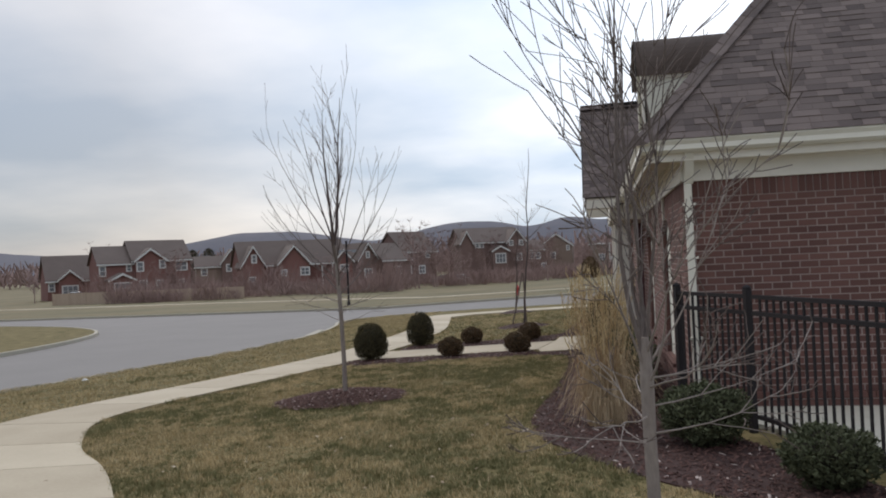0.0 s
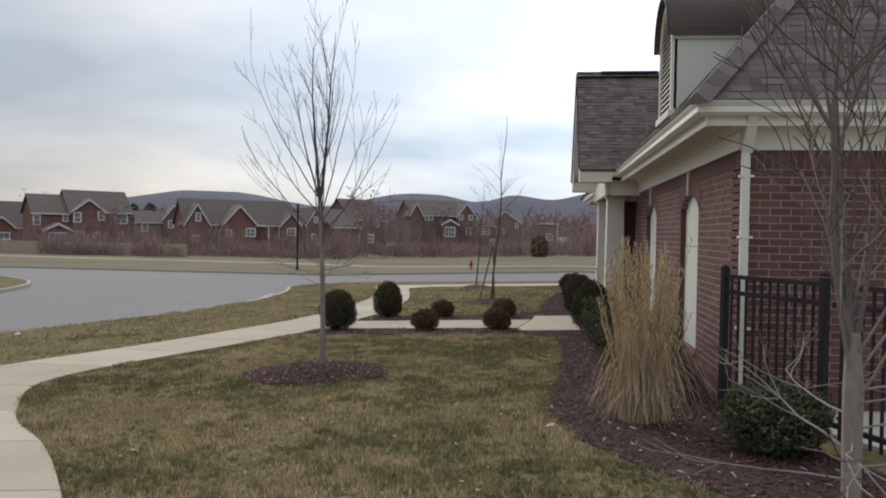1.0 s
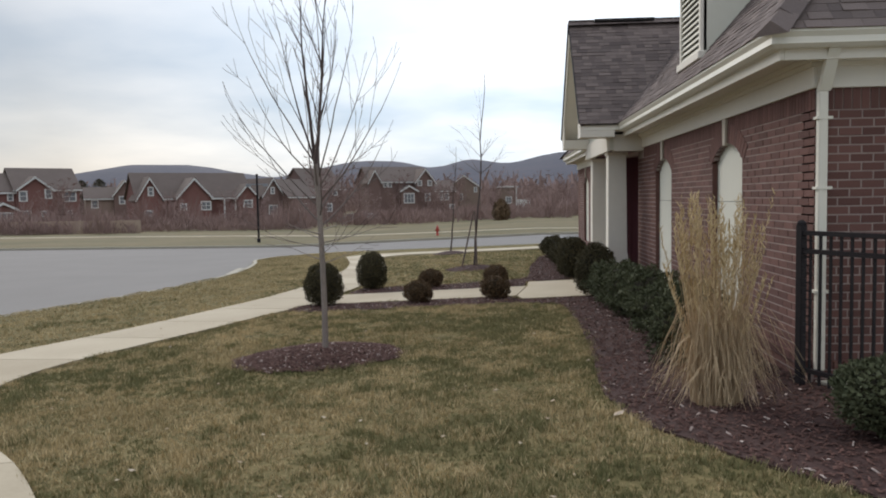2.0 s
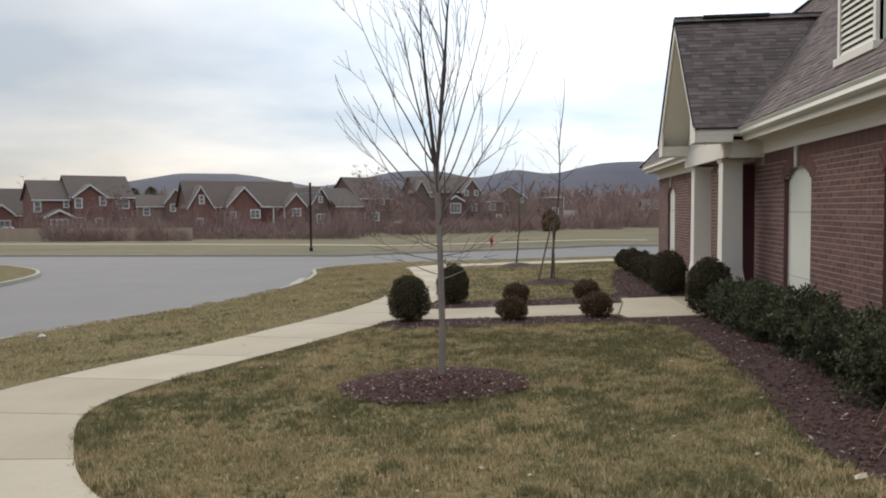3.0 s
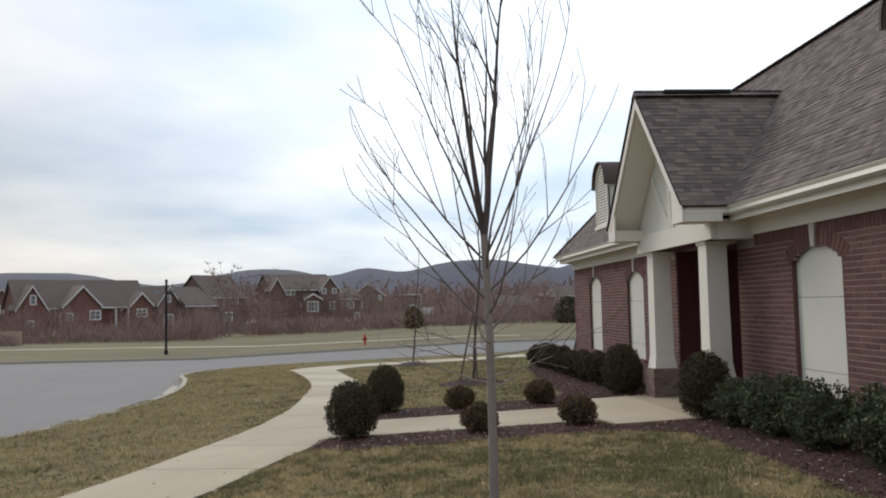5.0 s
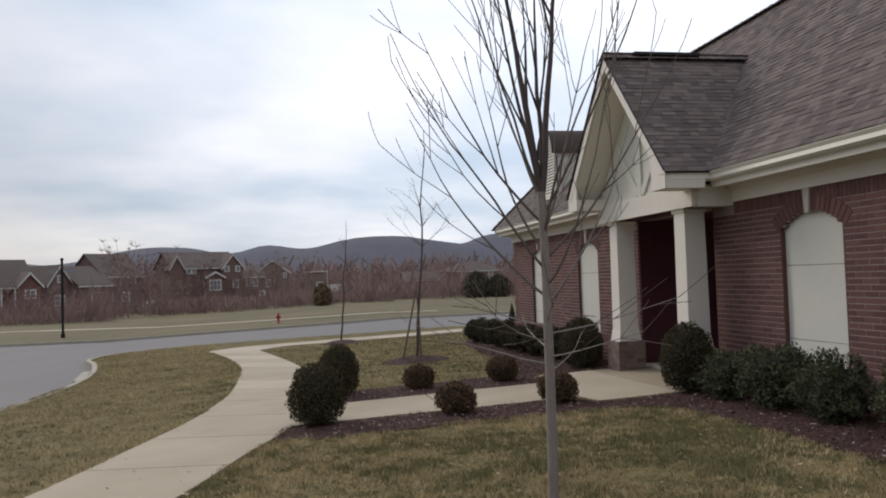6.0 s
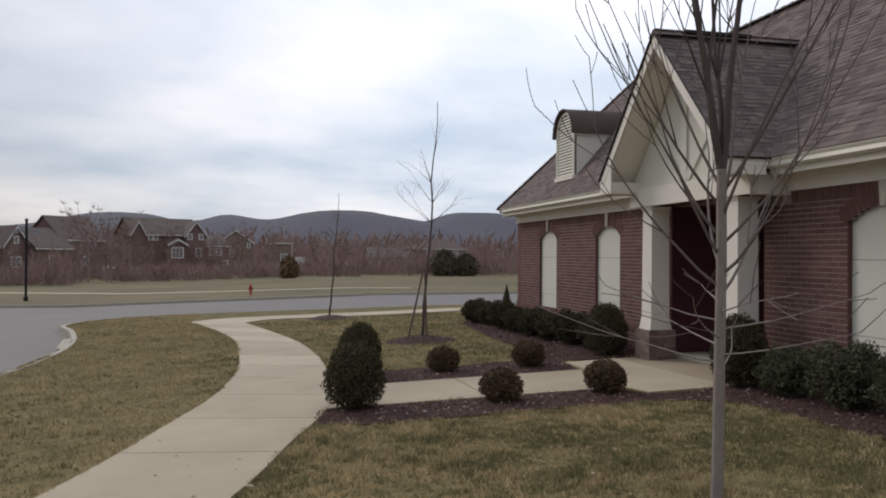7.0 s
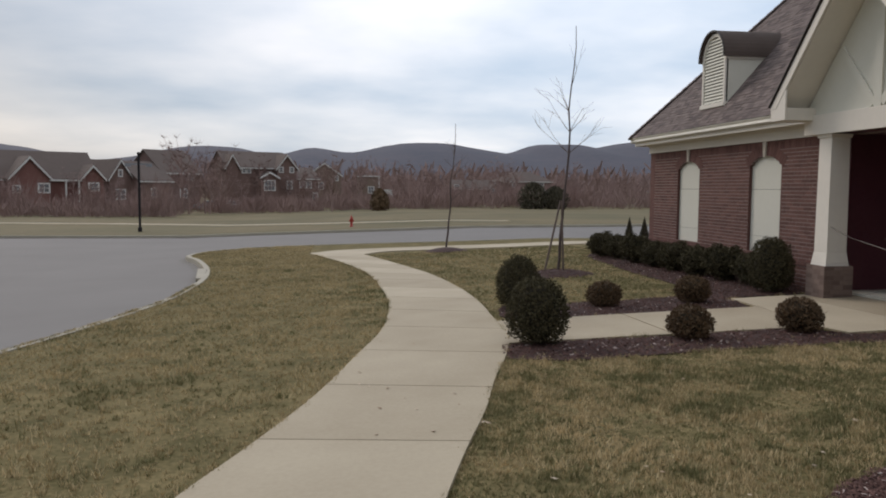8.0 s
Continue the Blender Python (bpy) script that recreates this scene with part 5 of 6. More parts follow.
def corner_tree():
    """Young tree beside the mulch bed: clear stem, low spreading limbs, several upright leaders."""
    rng = random.Random(14)
    tr = young_tree((-0.975, 4.05), "bare many-limbed young tree with pale grey bark")
    trunk, tw = Mesh(), Mesh()
    trunk.tube([(0, 0, -0.08), (0.004, 0, 0.05), (0.008, 0.0, 0.3), (0.0, 0.004, 0.65), (0.0, 0.006, 0.9), (-0.005, 0.004, 1.08)], [0.044, 0.033, 0.030, 0.029, 0.031, 0.02], 10)
    part("trunk", trunk, M_BARK, tr, "smooth grey-brown trunk")
    for k in range(4):
        w = k * 1.75 + 2.2
        lm = Mesh()
        grow(lm, rng, (-0.002, 0.005, 0.9 + 0.05 * k), (math.cos(w) * 0.16, math.sin(w) * 0.16, 1.0), (1.55, 1.9, 1.35, 1.75)[k], (0.010, 0.013, 0.008, 0.010)[k], 2, 0.02, 0.09, 6, tw, 6, 0.55)
        # darker bark colour paints these uprights as backlit by the sky
        part("limb", lm, M_BARK_DARK, tr)
    for k in range(8):
        w = k * 2.4 + 0.6
        lm = Mesh()
        s = (0.22, 0.42, 0.62)[k % 3]
        grow(lm, rng, (-0.002, 0.005, 0.80 + 0.027 * k), (math.cos(w) * s, math.sin(w) * s, 1.0), rng.uniform(0.65, 1.25), rng.uniform(0.005, 0.008), 2, 0.02, 0.13, 6, tw, 5, 0.7)
        part("limb", lm, M_BARK if k % 3 else M_BARK_DARK, tr)
    for k in range(8):
        w = k * 2.4 + 2.9 + rng.uniform(-0.6, 0.6)
        lm = Mesh()
        grow(lm, rng, (0, 0, 0.62 + 0.04 * k), (math.cos(w), math.sin(w), rng.uniform(0.0, 0.35)), rng.uniform(0.4, 0.75), rng.uniform(0.004, 0.006), 2, 0.05, 0.14, 5, tw, 5, 0.8)
        part("limb", lm, M_BARK, tr)
    part("twig_mass", tw, M_TWIG, tr, "fine bare twigs")["kind"] = "stuff"


def staked_tree(at, h, seed, stakes, label):
    rng = random.Random(seed)
    tr = young_tree(at, label)
    trunk, tw = Mesh(), Mesh()
    pts, rad = [], []
    x = y = 0.0
    for i in range(13):
        z = -0.1 + (h + 0.1) * i / 12
        pts.append((x, y, z))
        rad.append(0.03 * (1 - 0.9 * i / 12) + 0.003)
        x += rng.gauss(0.035, 0.02)
        y += rng.gauss(0, 0.02)
    trunk.tube(pts, rad, 6)
    part("trunk", trunk, M_TWIG_DARK, tr)
    for k in range(12):
        t = rng.uniform(0.45, 0.82)
        p = Vector(pts[int(t * 12)])
        w = rng.uniform(0, 6.28)
        lm = Mesh()
        grow(lm, rng, p, (math.cos(w), math.sin(w), 0.75), rng.uniform(0.4, 1.0) * h / 5, 0.007, 1, 0.04, 0.07, 4, tw, 4, 0.6)
        part("limb", lm, M_TWIG, tr)
    part("twig_mass", tw, M_TWIG, tr)["kind"] = "stuff"
    for s in range(stakes):
        st = thing("tree_stake", "thin wooden stake leaning against the young tree", "stake", (at[0], at[1], ground_z(*at)), "tree stakes")
        sx = (-0.33, 0.10)[s]
        part("pole", Mesh().tube([(sx, -0.12, -0.1), (0.05 + sx * 0.05, -0.04, 1.5)], [0.022, 0.018], 6), M_TWIG, st)


lawn_tree()
corner_tree()
staked_tree((-3.28, 22.7), 5.0, 31, 2, "slender bare staked tree in a mulch ring")
staked_tree((-4.38, 31.3), 3.9, 33, 0, "slender bare street tree in a mulch ring")

# ---- street furniture ----
hyd = thing("fire_hydrant", "small red fire hydrant across the main street", "fire hydrant", (-6.85, 57.0, ground_z(-6.85, 57.0)))
part("barrel", Mesh().lathe([(0.17, 0), (0.17, 0.04), (0.11, 0.05), (0.11, 0.48), (0.15, 0.5), (0.15, 0.53), (0.12, 0.55), (0.10, 0.64), (0.05, 0.70), (0.03, 0.76)], 16), M_RED, hyd, "red cast barrel and bonnet", 0, True)
part("side_outlet", Mesh().lathe([(0.055, 0.1), (0.055, 0.17), (0.065, 0.17), (0.065, 0.2)], 12, (0, 0, 0.4), "x"), M_RED, hyd)
part("side_outlet", Mesh().lathe([(0.065, -0.2), (0.065, -0.17), (0.055, -0.17), (0.055, -0.1)], 12, (0, 0, 0.4), "x"), M_RED, hyd)
part("pumper_outlet", Mesh().lathe([(0.085, -0.2), (0.085, -0.16), (0.07, -0.16), (0.07, -0.1)], 12, (0, 0, 0.36), "y"), M_RED, hyd)

hyd.scale = (0.75, 0.75, 0.95)

pole = thing("street_lamp", "slim black street pole with twin cross arms", "street lamp", (-19.8, 58.0, ground_z(-19.8, 58.0)))
part("pole", Mesh().lathe([(0.13, 0), (0.13, 0.25), (0.075, 0.3), (0.08, 2.5), (0.075, 4.75)], 10), M_IRON, pole)
part("arm", Mesh().box(-0.75, 0.75, -0.04, 0.04, 4.12, 4.2), M_CARGREY, pole, "pale cross arm")
part("cap", Mesh().lathe([(0.07, 4.75), (0.1, 4.78), (0.1, 4.86), (0.03, 4.9)], 10), M_IRON, pole)
for sx in (-0.62, 0.62):
    part("sign_plate", Mesh().box(sx - 0.18, sx + 0.18, -0.05, -0.035, 4.0, 4.2), M_CARGREY, pole, "small pale plate")


# ---- far houses ----
def far_house(name, label, x, y, blocks, windows, extras=(), turn=0):
    """blocks: x0, x1, y0, y1, eave, ridge, axis, wall material; heights in world z; axis x: ridge along x, y: gable towards the street, h: hip."""
    base = -2.1
    hs = thing(name, label, "house", (x, y, base), "neighbouring houses")
    hs.rotation_euler = (0, 0, radians(turn))
    for x0, x1, y0, y1, e, r, ax, wm in blocks:
        e, r = e - base, r - base
        w = part("wall", Mesh().box(x0, x1, y0, y1, -0.5, e), wm, hs)
        ro, fas = Mesh(), Mesh()
        o = 0.35
        if ax == "x":
            ym = 0.5 * (y0 + y1)
            s = (r - e) / (ym - y0)
            for a in (y0 - o, y1 + o):
                ro.prism([(x0 - o, a, e - o * s), (x0 - o, ym, r), (x0 - o, ym, r + 0.18), (x0 - o, a, e - o * s + 0.18)], (x1 - x0 + 2 * o, 0, 0))
            w2 = Mesh().prism([(x0, y0, e), (x0, y1, e), (x0, ym, r - 0.05)], (x1 - x0, 0, 0))
            part("gable", w2, wm, hs)
            fas.box(x0 - o, x1 + o, y0 - o - 0.03, y0 - o, e - o * s - 0.16, e - o * s + 0.08)
            part("fascia", fas, M_FWHITE, hs)
        elif ax == "y":
            xm = 0.5 * (x0 + x1)
            s = (r - e) / (xm - x0)
            for a in (x0 - o, x1 + o):
                ro.prism([(a, y0 - o, e - o * s), (xm, y0 - o, r), (xm, y0 - o, r + 0.18), (a, y0 - o, e - o * s + 0.18)], (0, y1 - y0 + 2 * o, 0))
                part("rake", Mesh().prism([(a, y0 - o - 0.03, e - o * s - 0.22), (xm, y0 - o - 0.03, r - 0.24), (xm, y0 - o - 0.03, r + 0.12), (a, y0 - o - 0.03, e - o * s + 0.12)], (0, 0.028, 0)), M_FWHITE, hs, "white rake board")
            part("gable", Mesh().prism([(x0, y0, e), (x1, y0, e), (xm, y0, r - 0.05)], (0, y1 - y0, 0)), wm, hs)
        else:
            d = 0.5 * (y1 - y0)
            k = min(d, 0.45 * (x1 - x0))
            a = [(x0 - o, y0 - o, e), (x1 + o, y0 - o, e), (x1 + o, y1 + o, e), (x0 - o, y1 + o, e), (x0 + k, 0.5 * (y0 + y1), r), (x1 - k, 0.5 * (y0 + y1), r)]
            ro.add(a, [(0, 1, 5, 4), (1, 2, 5), (2, 3, 4, 5), (3, 0, 4), (3, 2, 1, 0)])
            part("fascia", Mesh().box(x0 - o, x1 + o, y0 - o - 0.03, y0 - o, e - 0.2, e + 0.02), M_FWHITE, hs)
        part("roof", ro, M_FROOF, hs, "brown-grey shingle roof")
    for wx, wz, ww, wh, wy in windows:
        z0 = wz - base
        win = part("window", Mesh().box(wx - ww / 2 - 0.16, wx + ww / 2 + 0.16, wy - 0.06, wy - 0.003, z0 - 0.14, z0 + wh + 0.14), M_FWHITE, hs, "white framed window")
        cols = max(1, round(ww / 0.75))
        for c in range(cols):
            for rr in range(2):
                a, b = wx - ww / 2 + ww * c / cols + 0.05, wx - ww / 2 + ww * (c + 1) / cols - 0.05
                part("pane", Mesh().box(a, b, wy - 0.07, wy - 0.061, z0 + wh * rr / 2 + 0.04, z0 + wh * (rr + 1) / 2 - 0.04), M_FGLASS, win)
    for nm, bx, mt in extras:
        part(nm, Mesh().box(*bx[:4], bx[4] - base, bx[5] - base), mt, hs)
    return hs


far_house("brick_house", "two-storey red brick house with white trim behind fence", -76, 120,
          [(-6.2, -0.9, 0.3, 9.5, 3.7, 6.5, "x", M_FBRICK), (-0.9, 8.4, 0, 10, 4.1, 7.35, "x", M_FBRICK), (-0.7, 4.15, -0.8, 4, 4.05, 5.9, "y", M_FBRICK), (-5.15, -1.4, -3.2, 0.2, 0.95, 1.9, "y", M_FBRICK)],
          [(-5.65, 1.7, 0.8, 1.45, 0.3), (-1.55, 2.35, 0.6, 1.0, 0.3), (0.0, 2.25, 0.9, 1.4, -0.8), (3.6, 2.65, 0.8, 1.25, -0.8), (6.85, 2.15, 1.85, 1.4, 0), (-3.25, -1.25, 2.4, 1.65, -3.2), (0.35, -0.9, 1.1, 1.5, -0.8),
           (4.0 - 1.0, -1.0, 0.9, 1.5, -0.8), (6.4, -1.0, 1.5, 1.5, 0)], turn=44)
far_house("garage_house", "low brick house with broad brown gable roof", -94, 126,
          [(-3.2, 5.2, 0, 10, 1.35, 5.6, "x", M_FBRICK), (-1.45, 2.1, -1.5, 3, 1.45, 2.95, "y", M_FBRICK)], [(-2.5, -0.6, 0.8, 1.3, 0), (0.3, -1.5, 2.4, 1.7, -1.5)], turn=44)
far_house("gabled_house", "red brick house with steep white-edged front gables", -46, 120,
          [(-10.6, 6.3, 0.8, 10, 2.4, 6.0, "x", M_FBRICK), (-10.75, -7.35, -0.4, 5, 2.4, 5.2, "y", M_FBRICK), (-5.3, -0.55, -1.4, 5, 2.5, 5.1, "y", M_FBRICK), (3.75, 6.6, -1.0, 5, 2.55, 4.15, "y", M_FBRICK)],
          [(-8.9, 2.7, 0.55, 1.1, -0.4), (-1.25, 0.5, 1.25, 1.1, -1.4), (-4.55, 0.5, 0.7, 0.8, -1.4), (5.25, 0.72, 1.2, 1.0, -1.0), (-9.3, -0.9, 0.9, 1.3, -0.4)],
          [("porch_post", (3.3, 3.5, -0.9, -0.7, -2.1, 2.2), M_FWHITE), ("porch_post", (1.6, 1.8, -0.9, -0.7, -2.1, 2.2), M_FWHITE), ("porch_beam", (-0.5, 3.75, -0.95, -0.65, 2.0, 2.22), M_FWHITE)], turn=35)
far_house("brown_house", "brown brick house with tan wing behind bare trees", -77, 150,
          [(-4.4, 1.0, 0, 8, 2.7, 4.7, "x", M_FTAN), (0.6, 4.6, -1, 7, 3.4, 6.0, "y", M_FBROWN)], [(-2.8, 0.9, 1.0, 1.3, 0), (2.0, 1.6, 0.8, 1.3, -1), (3.4, 1.6, 0.8, 1.3, -1)], turn=30)
far_house("tall_gable_house", "two-storey brown brick house with steep side gable", -36, 140,
          [(-9.4, -5.6, -0.5, 8, 2.7, 5.35, "y", M_FBROWN), (0.3, 7.7, 0, 9, 3.8, 7.3, "x", M_FBROWN), (-5.6, 0.3, -2.4, 7, 2.35, 5.2, "x", M_FBROWN)],
          [(-7.5, 2.9, 0.5, 0.9, -0.5), (1.3, 2.5, 0.9, 1.1, 0), (5.8, 2.5, 0.9, 1.1, 0), (-7.5, -0.6, 1.4, 1.4, -0.5), (-2.6, -0.2, 1.6, 1.2, -2.4), (1.4, -0.4, 1.0, 1.3, 0), (4.4, -0.4, 1.2, 1.3, 0)], turn=48)
far_house("bay_house", "brown brick house with white bay windows", -20, 165,
          [(-9.2, 3.6, 0, 11, 5.2, 8.2, "x", M_FBROWN), (-9.6, -7.2, -0.5, 4, 5.3, 7.4, "y", M_FBROWN), (0.1, 4.1, -1.4, 4, 5.1, 7.6, "y", M_FBROWN), (-3.3, 0.0, -2.0, 1, 3.3, 4.2, "y", M_FBROWN), (4.1, 9.0, -0.6, 8, 3.2, 5.2, "x", M_FBROWN)],
          [(-6.0, 4.1, 0.6, 0.9, 0), (-5.05, 4.1, 0.6, 0.9, 0), (0.9, 4.3, 0.7, 0.9, -1.4), (3.1, 4.3, 0.7, 0.9, -1.4), (-1.65, 0.8, 2.0, 1.8, -2.0), (5.6, 1.3, 0.9, 1.2, -0.6), (7.0, 1.3, 0.9, 1.2, -0.6), (8.3, -1.4, 0.9, 1.6, -0.6), (2.6, 1.1, 0.9, 1.4, -1.4)], turn=25)
far_house("tan_gable_house", "tan sided house with white-edged gable and flat block", -8, 190,
          [(-6.4, 1.1, 0, 9, 4.2, 6.9, "y", M_FTAN), (5.0, 9.8, 1, 10, 4.1, 4.4, "h", M_FTAN)], [(-3.5, 1.0, 1.0, 1.5, 0), (0.1, 3.0, 0.5, 1.0, 0), (7.9, 0.2, 1.2, 1.4, 1.0)],
          [("corner_board", (9.6, 9.85, 0.9, 1.1, -2.1, 4.2), M_FWHITE), ("porch", (9.9, 13.0, 1.5, 3.0, -1.6, 1.0), M_FWHITE)])
far_house("low_house", "low pale-trimmed house among bare trees", 29, 230, [(-4, 7, 0, 9, 1.4, 3.7, "x", M_FTAN), (5.6, 9.8, -1.5, 4, 1.2, 3.0, "y", M_FTAN)], [(-3.2, 1.2, 1.2, 1.2, 0), (7.4, -0.2, 1.6, 1.5, -1.5)])
far_house("hip_house", "two-storey brown house with hip roof among bare trees", 44, 225, [(-6, 9, 0, 10, 3.4, 6.3, "h", M_FBROWN)], [(-3.0, 1.9, 1.0, 1.3, 0), (5.6, 1.9, 1.2, 1.3, 0), (3.6, -0.6, 1.4, 1.3, 0), (6.2, -0.4, 1.8, 1.5, 0)], turn=12)

# privacy fence in front of the brick house
pf = thing("privacy_fence", "weathered tan board fence behind the road", "fence", (-71, 92.0, ground_z(-71, 92) - 0.3))
for k in range(11):
    part("panel", Mesh().box(k * 2.5 + 0.06, (k + 1) * 2.5 - 0.06, -0.02, 0.02, 0.05, 1.8), M_PALING, pf)
    part("post", Mesh().box(k * 2.5 - 0.06, k * 2.5 + 0.06, -0.06, 0.06, -0.2, 1.9), M_PALING, pf)
pf.rotation_euler = (0, 0, radians(-3))


# ---- bare trees, brush and woods in the distance ----
def bare_tree_mesh(seed, h, spread, twig_w):
    """Far bare tree: trunk with limbs, and a haze of many fine twigs."""
    rng = random.Random(seed)
    tr, tw = Mesh(), Mesh()
    tr.tube([(0, 0, -0.3), (0.05, 0, h * 0.25), (0, 0.05, h * 0.5), (0.05, 0, h * 0.85)], [h * 0.018, h * 0.014, h * 0.01, h * 0.003], 5)
    tips = []
    for _ in range(16):
        z = h * rng.uniform(0.2, 0.7)
        w = rng.uniform(0, 6.28)
        L = spread * rng.uniform(0.5, 1.0) * (1.15 - z / h * 0.6)
        p = Vector((0, 0, z))
        q = p + Vector((math.cos(w) * L * 0.5, math.sin(w) * L * 0.5, L * 0.55))
        e = q + Vector((math.cos(w) * L * 0.35, math.sin(w) * L * 0.35, L * 0.7))
        tr.tube([p, q, e], [h * 0.006, h * 0.004, h * 0.0015], 3, False)
        tips += [(q, L), (e, L * 0.7), (p.lerp(q, 0.5), L * 0.6)]
    for p, L in tips:
        for _ in range(14):
            d = Vector((rng.gauss(0, 0.7), rng.gauss(0, 0.7), rng.uniform(0.1, 1.2))).normalized()
            ln = L * rng.uniform(0.25, 0.6)
            a = d.orthogonal().normalized() * twig_w
            k = len(tw.v)
            s = p + d * ln * 0.05
            tw.v += [tuple(s - a), tuple(s + a), tuple(s + d * ln)]
            tw.f.append((k, k + 1, k + 2))
    return tr.data("trunk", M_WOODS), tw.data("crown", M_WOODS)


TREES = [bare_tree_mesh(50 + k, h, s, 0.022) for k, (h, s) in enumerate(((9, 3.4), (11, 4.0), (7.5, 3.4)))]


def far_tree(meshes, x, y, s, spin, label, group):
    tr = thing("bare_tree", label, "tree", (x, y, ground_z(x, y)), group)
    for nm, me in zip(("trunk", "crown"), meshes):
        ob = new(nm, me)
        ob.parent = tr
    tr.rotation_euler, tr.scale = (0, 0, spin), (s, s, s)


rng = random.Random(77)
for x, y, s in [(-26.6, 112, 1.0), (-28.6, 118, 1.12), (-25.2, 116, 0.9), (-24, 122, 0.85), (-61, 104, 0.75), (-58, 100, 0.62), (-65, 108, 0.6), (-18, 120, 0.62), (-8.5, 118, 0.7), (-11, 126, 0.75), (-35, 100, 0.5), (-47, 108, 0.45), (-88, 110, 0.55), (-14, 150, 0.8), (-70, 101, 0.42), (-66.5, 99, 0.36), (-62, 99, 0.45), (-55, 101, 0.4), (-51, 103, 0.36), (-44, 104, 0.4), (-39, 107, 0.5), (-24, 112, 0.5), (-20.5, 116, 0.45), (-33.5, 104, 0.6)]:
    far_tree(TREES[int(rng.random() * 3)], x, y, s, rng.uniform(0, 6.28), "bare brown tree before the far houses", "far trees")
for k in range(34):
    x = rng.uniform(0, 75)
    far_tree(TREES[k % 3], x, rng.uniform(150, 215), rng.uniform(0.6, 0.95), rng.uniform(0, 6.28), "bare reddish-brown woodland tree", "far woodland")
for k in range(26):
    x = rng.uniform(-120, -84)
    far_tree(TREES[k % 3], x, rng.uniform(150, 210), rng.uniform(0.7, 1.05), rng.uniform(0, 6.28), "bare dark woodland tree", "far woodland")
for k in range(26):
    x = rng.uniform(-80, 0)
    far_tree(TREES[k % 3], x, rng.uniform(150, 230), rng.uniform(0.6, 0.95), rng.uniform(0, 6.28), "bare brown tree behind the houses", "far woodland")


def thicket(name, clumps, label, seed, width=0.018):
    """Tangled bare brush: each clump is a fan of fine upright twigs. clumps: x, y, radius, height, twigs."""
    r_ = random.Random(seed)
    m = Mesh()
    for x, y, rad, h, n in clumps:
        for _ in range(n):
            w, q = r_.uniform(0, 6.28), rad * math.sqrt(r_.random())
            p = Vector((x + q * math.cos(w), y + q * math.sin(w), ground_z(x, y) + r_.random() ** 1.5 * h * 0.55))
            d = Vector((math.cos(w) * 0.35 + r_.gauss(0, 0.3), math.sin(w) * 0.35 + r_.gauss(0, 0.3), 1)).normalized()
            ln = h * r_.uniform(0.25, 0.55) * (1.15 - 0.5 * q / rad)
            a = Vector((1, 0.2, 0)) * width * r_.uniform(0.6, 1.6)
            e = p + d * ln
            k = len(m.v)
            m.v += [tuple(p - a), tuple(p + a), tuple(e + a * 0.3), tuple(e - a * 0.3)]
            m.f.append((k, k + 1, k + 2, k + 3))
    return solid(name, m, M_WOODS, label, "brush", "stuff")


cl = []
for k in range(150):
    cl.append((rng.uniform(-66, -26), rng.uniform(94, 112), rng.uniform(0.8, 2.0), rng.uniform(1.2, 3.2), 100))
for k in range(34):
    cl.append((rng.uniform(-72, -24), rng.uniform(96, 114), rng.uniform(0.7, 1.6), rng.uniform(3.2, 6.0), 130))
for k in range(26):
    cl.append((rng.uniform(-63, -44), rng.uniform(87.5, 90.5), rng.uniform(0.6, 1.4), rng.uniform(1.4, 3.4), 110))
thicket("brush", cl, "tangled bare brush before the far houses", 5, 0.022)
cl = []
for k in range(110):
    cl.append((rng.uniform(-28, 8), rng.uniform(118, 150), rng.uniform(0.9, 2.2), rng.uniform(1.6, 3.6), 110))
thicket("brush", cl, "tangled bare brush before the far houses", 6, 0.028)
cl = []
for k in range(170):
    cl.append((rng.uniform(4, 78), rng.uniform(128, 165), rng.uniform(1.2, 2.8), rng.uniform(2.4, 5.4), 120))
thicket("brush", cl, "reddish-brown bare brush beyond the open grass", 7, 0.034)
cl = []
for k in range(150):
    cl.append((rng.uniform(-130, 110), rng.uniform(235, 300), rng.uniform(3, 6), rng.uniform(5.0, 9.0), 170))
thicket("woods_edge", cl, "hazy brown edge of bare woods", 8, 0.048)


def evergreen(x, y, w, h, leaf=None, label="dense dark evergreen across the main street"):
    ev = thing("evergreen_tree", label, "tree", (x, y, ground_z(x, y)), "far evergreens")
    r_ = random.Random(int(x * 7) + 3)
    m = Mesh()
    for _ in range(1500):
        u, a = r_.random(), r_.uniform(0, 6.28)
        rr = w * math.sqrt(max(0.0, math.sin(math.pi * min(1, 0.18 + 0.82 * u)))) * r_.uniform(0.6, 1.05)
        p = Vector((rr * math.cos(a), rr * math.sin(a), h * u))
        fold_leaf(m, p, Vector((math.cos(a), math.sin(a), 0.4)), Vector((r_.gauss(0, .5), r_.gauss(0, .5), 1)), 0.34 * r_.uniform(0.6, 1.3))
    part("crown", m, leaf or M_EVERGREEN, ev)
    part("trunk", Mesh().tube([(0, 0, -0.3), (0, 0, h * 0.6)], [0.16, 0.08], 6), M_WOODS, ev)


evergreen(-2.2, 112, 1.3, 2.7, M_LEAF_BRONZE, "rusty brown winter evergreen across the main street")
evergreen(22.5, 128, 2.6, 4.0)
evergreen(26.0, 128, 2.2, 3.4)
evergreen(-55, 116, 1.0, 2.2)
for x, y in ((-92, 175), (-100, 182), (-80, 190), (-110, 178), (-70, 205), (-64, 210)):
    evergreen(x, y, 2.6, 9.5)

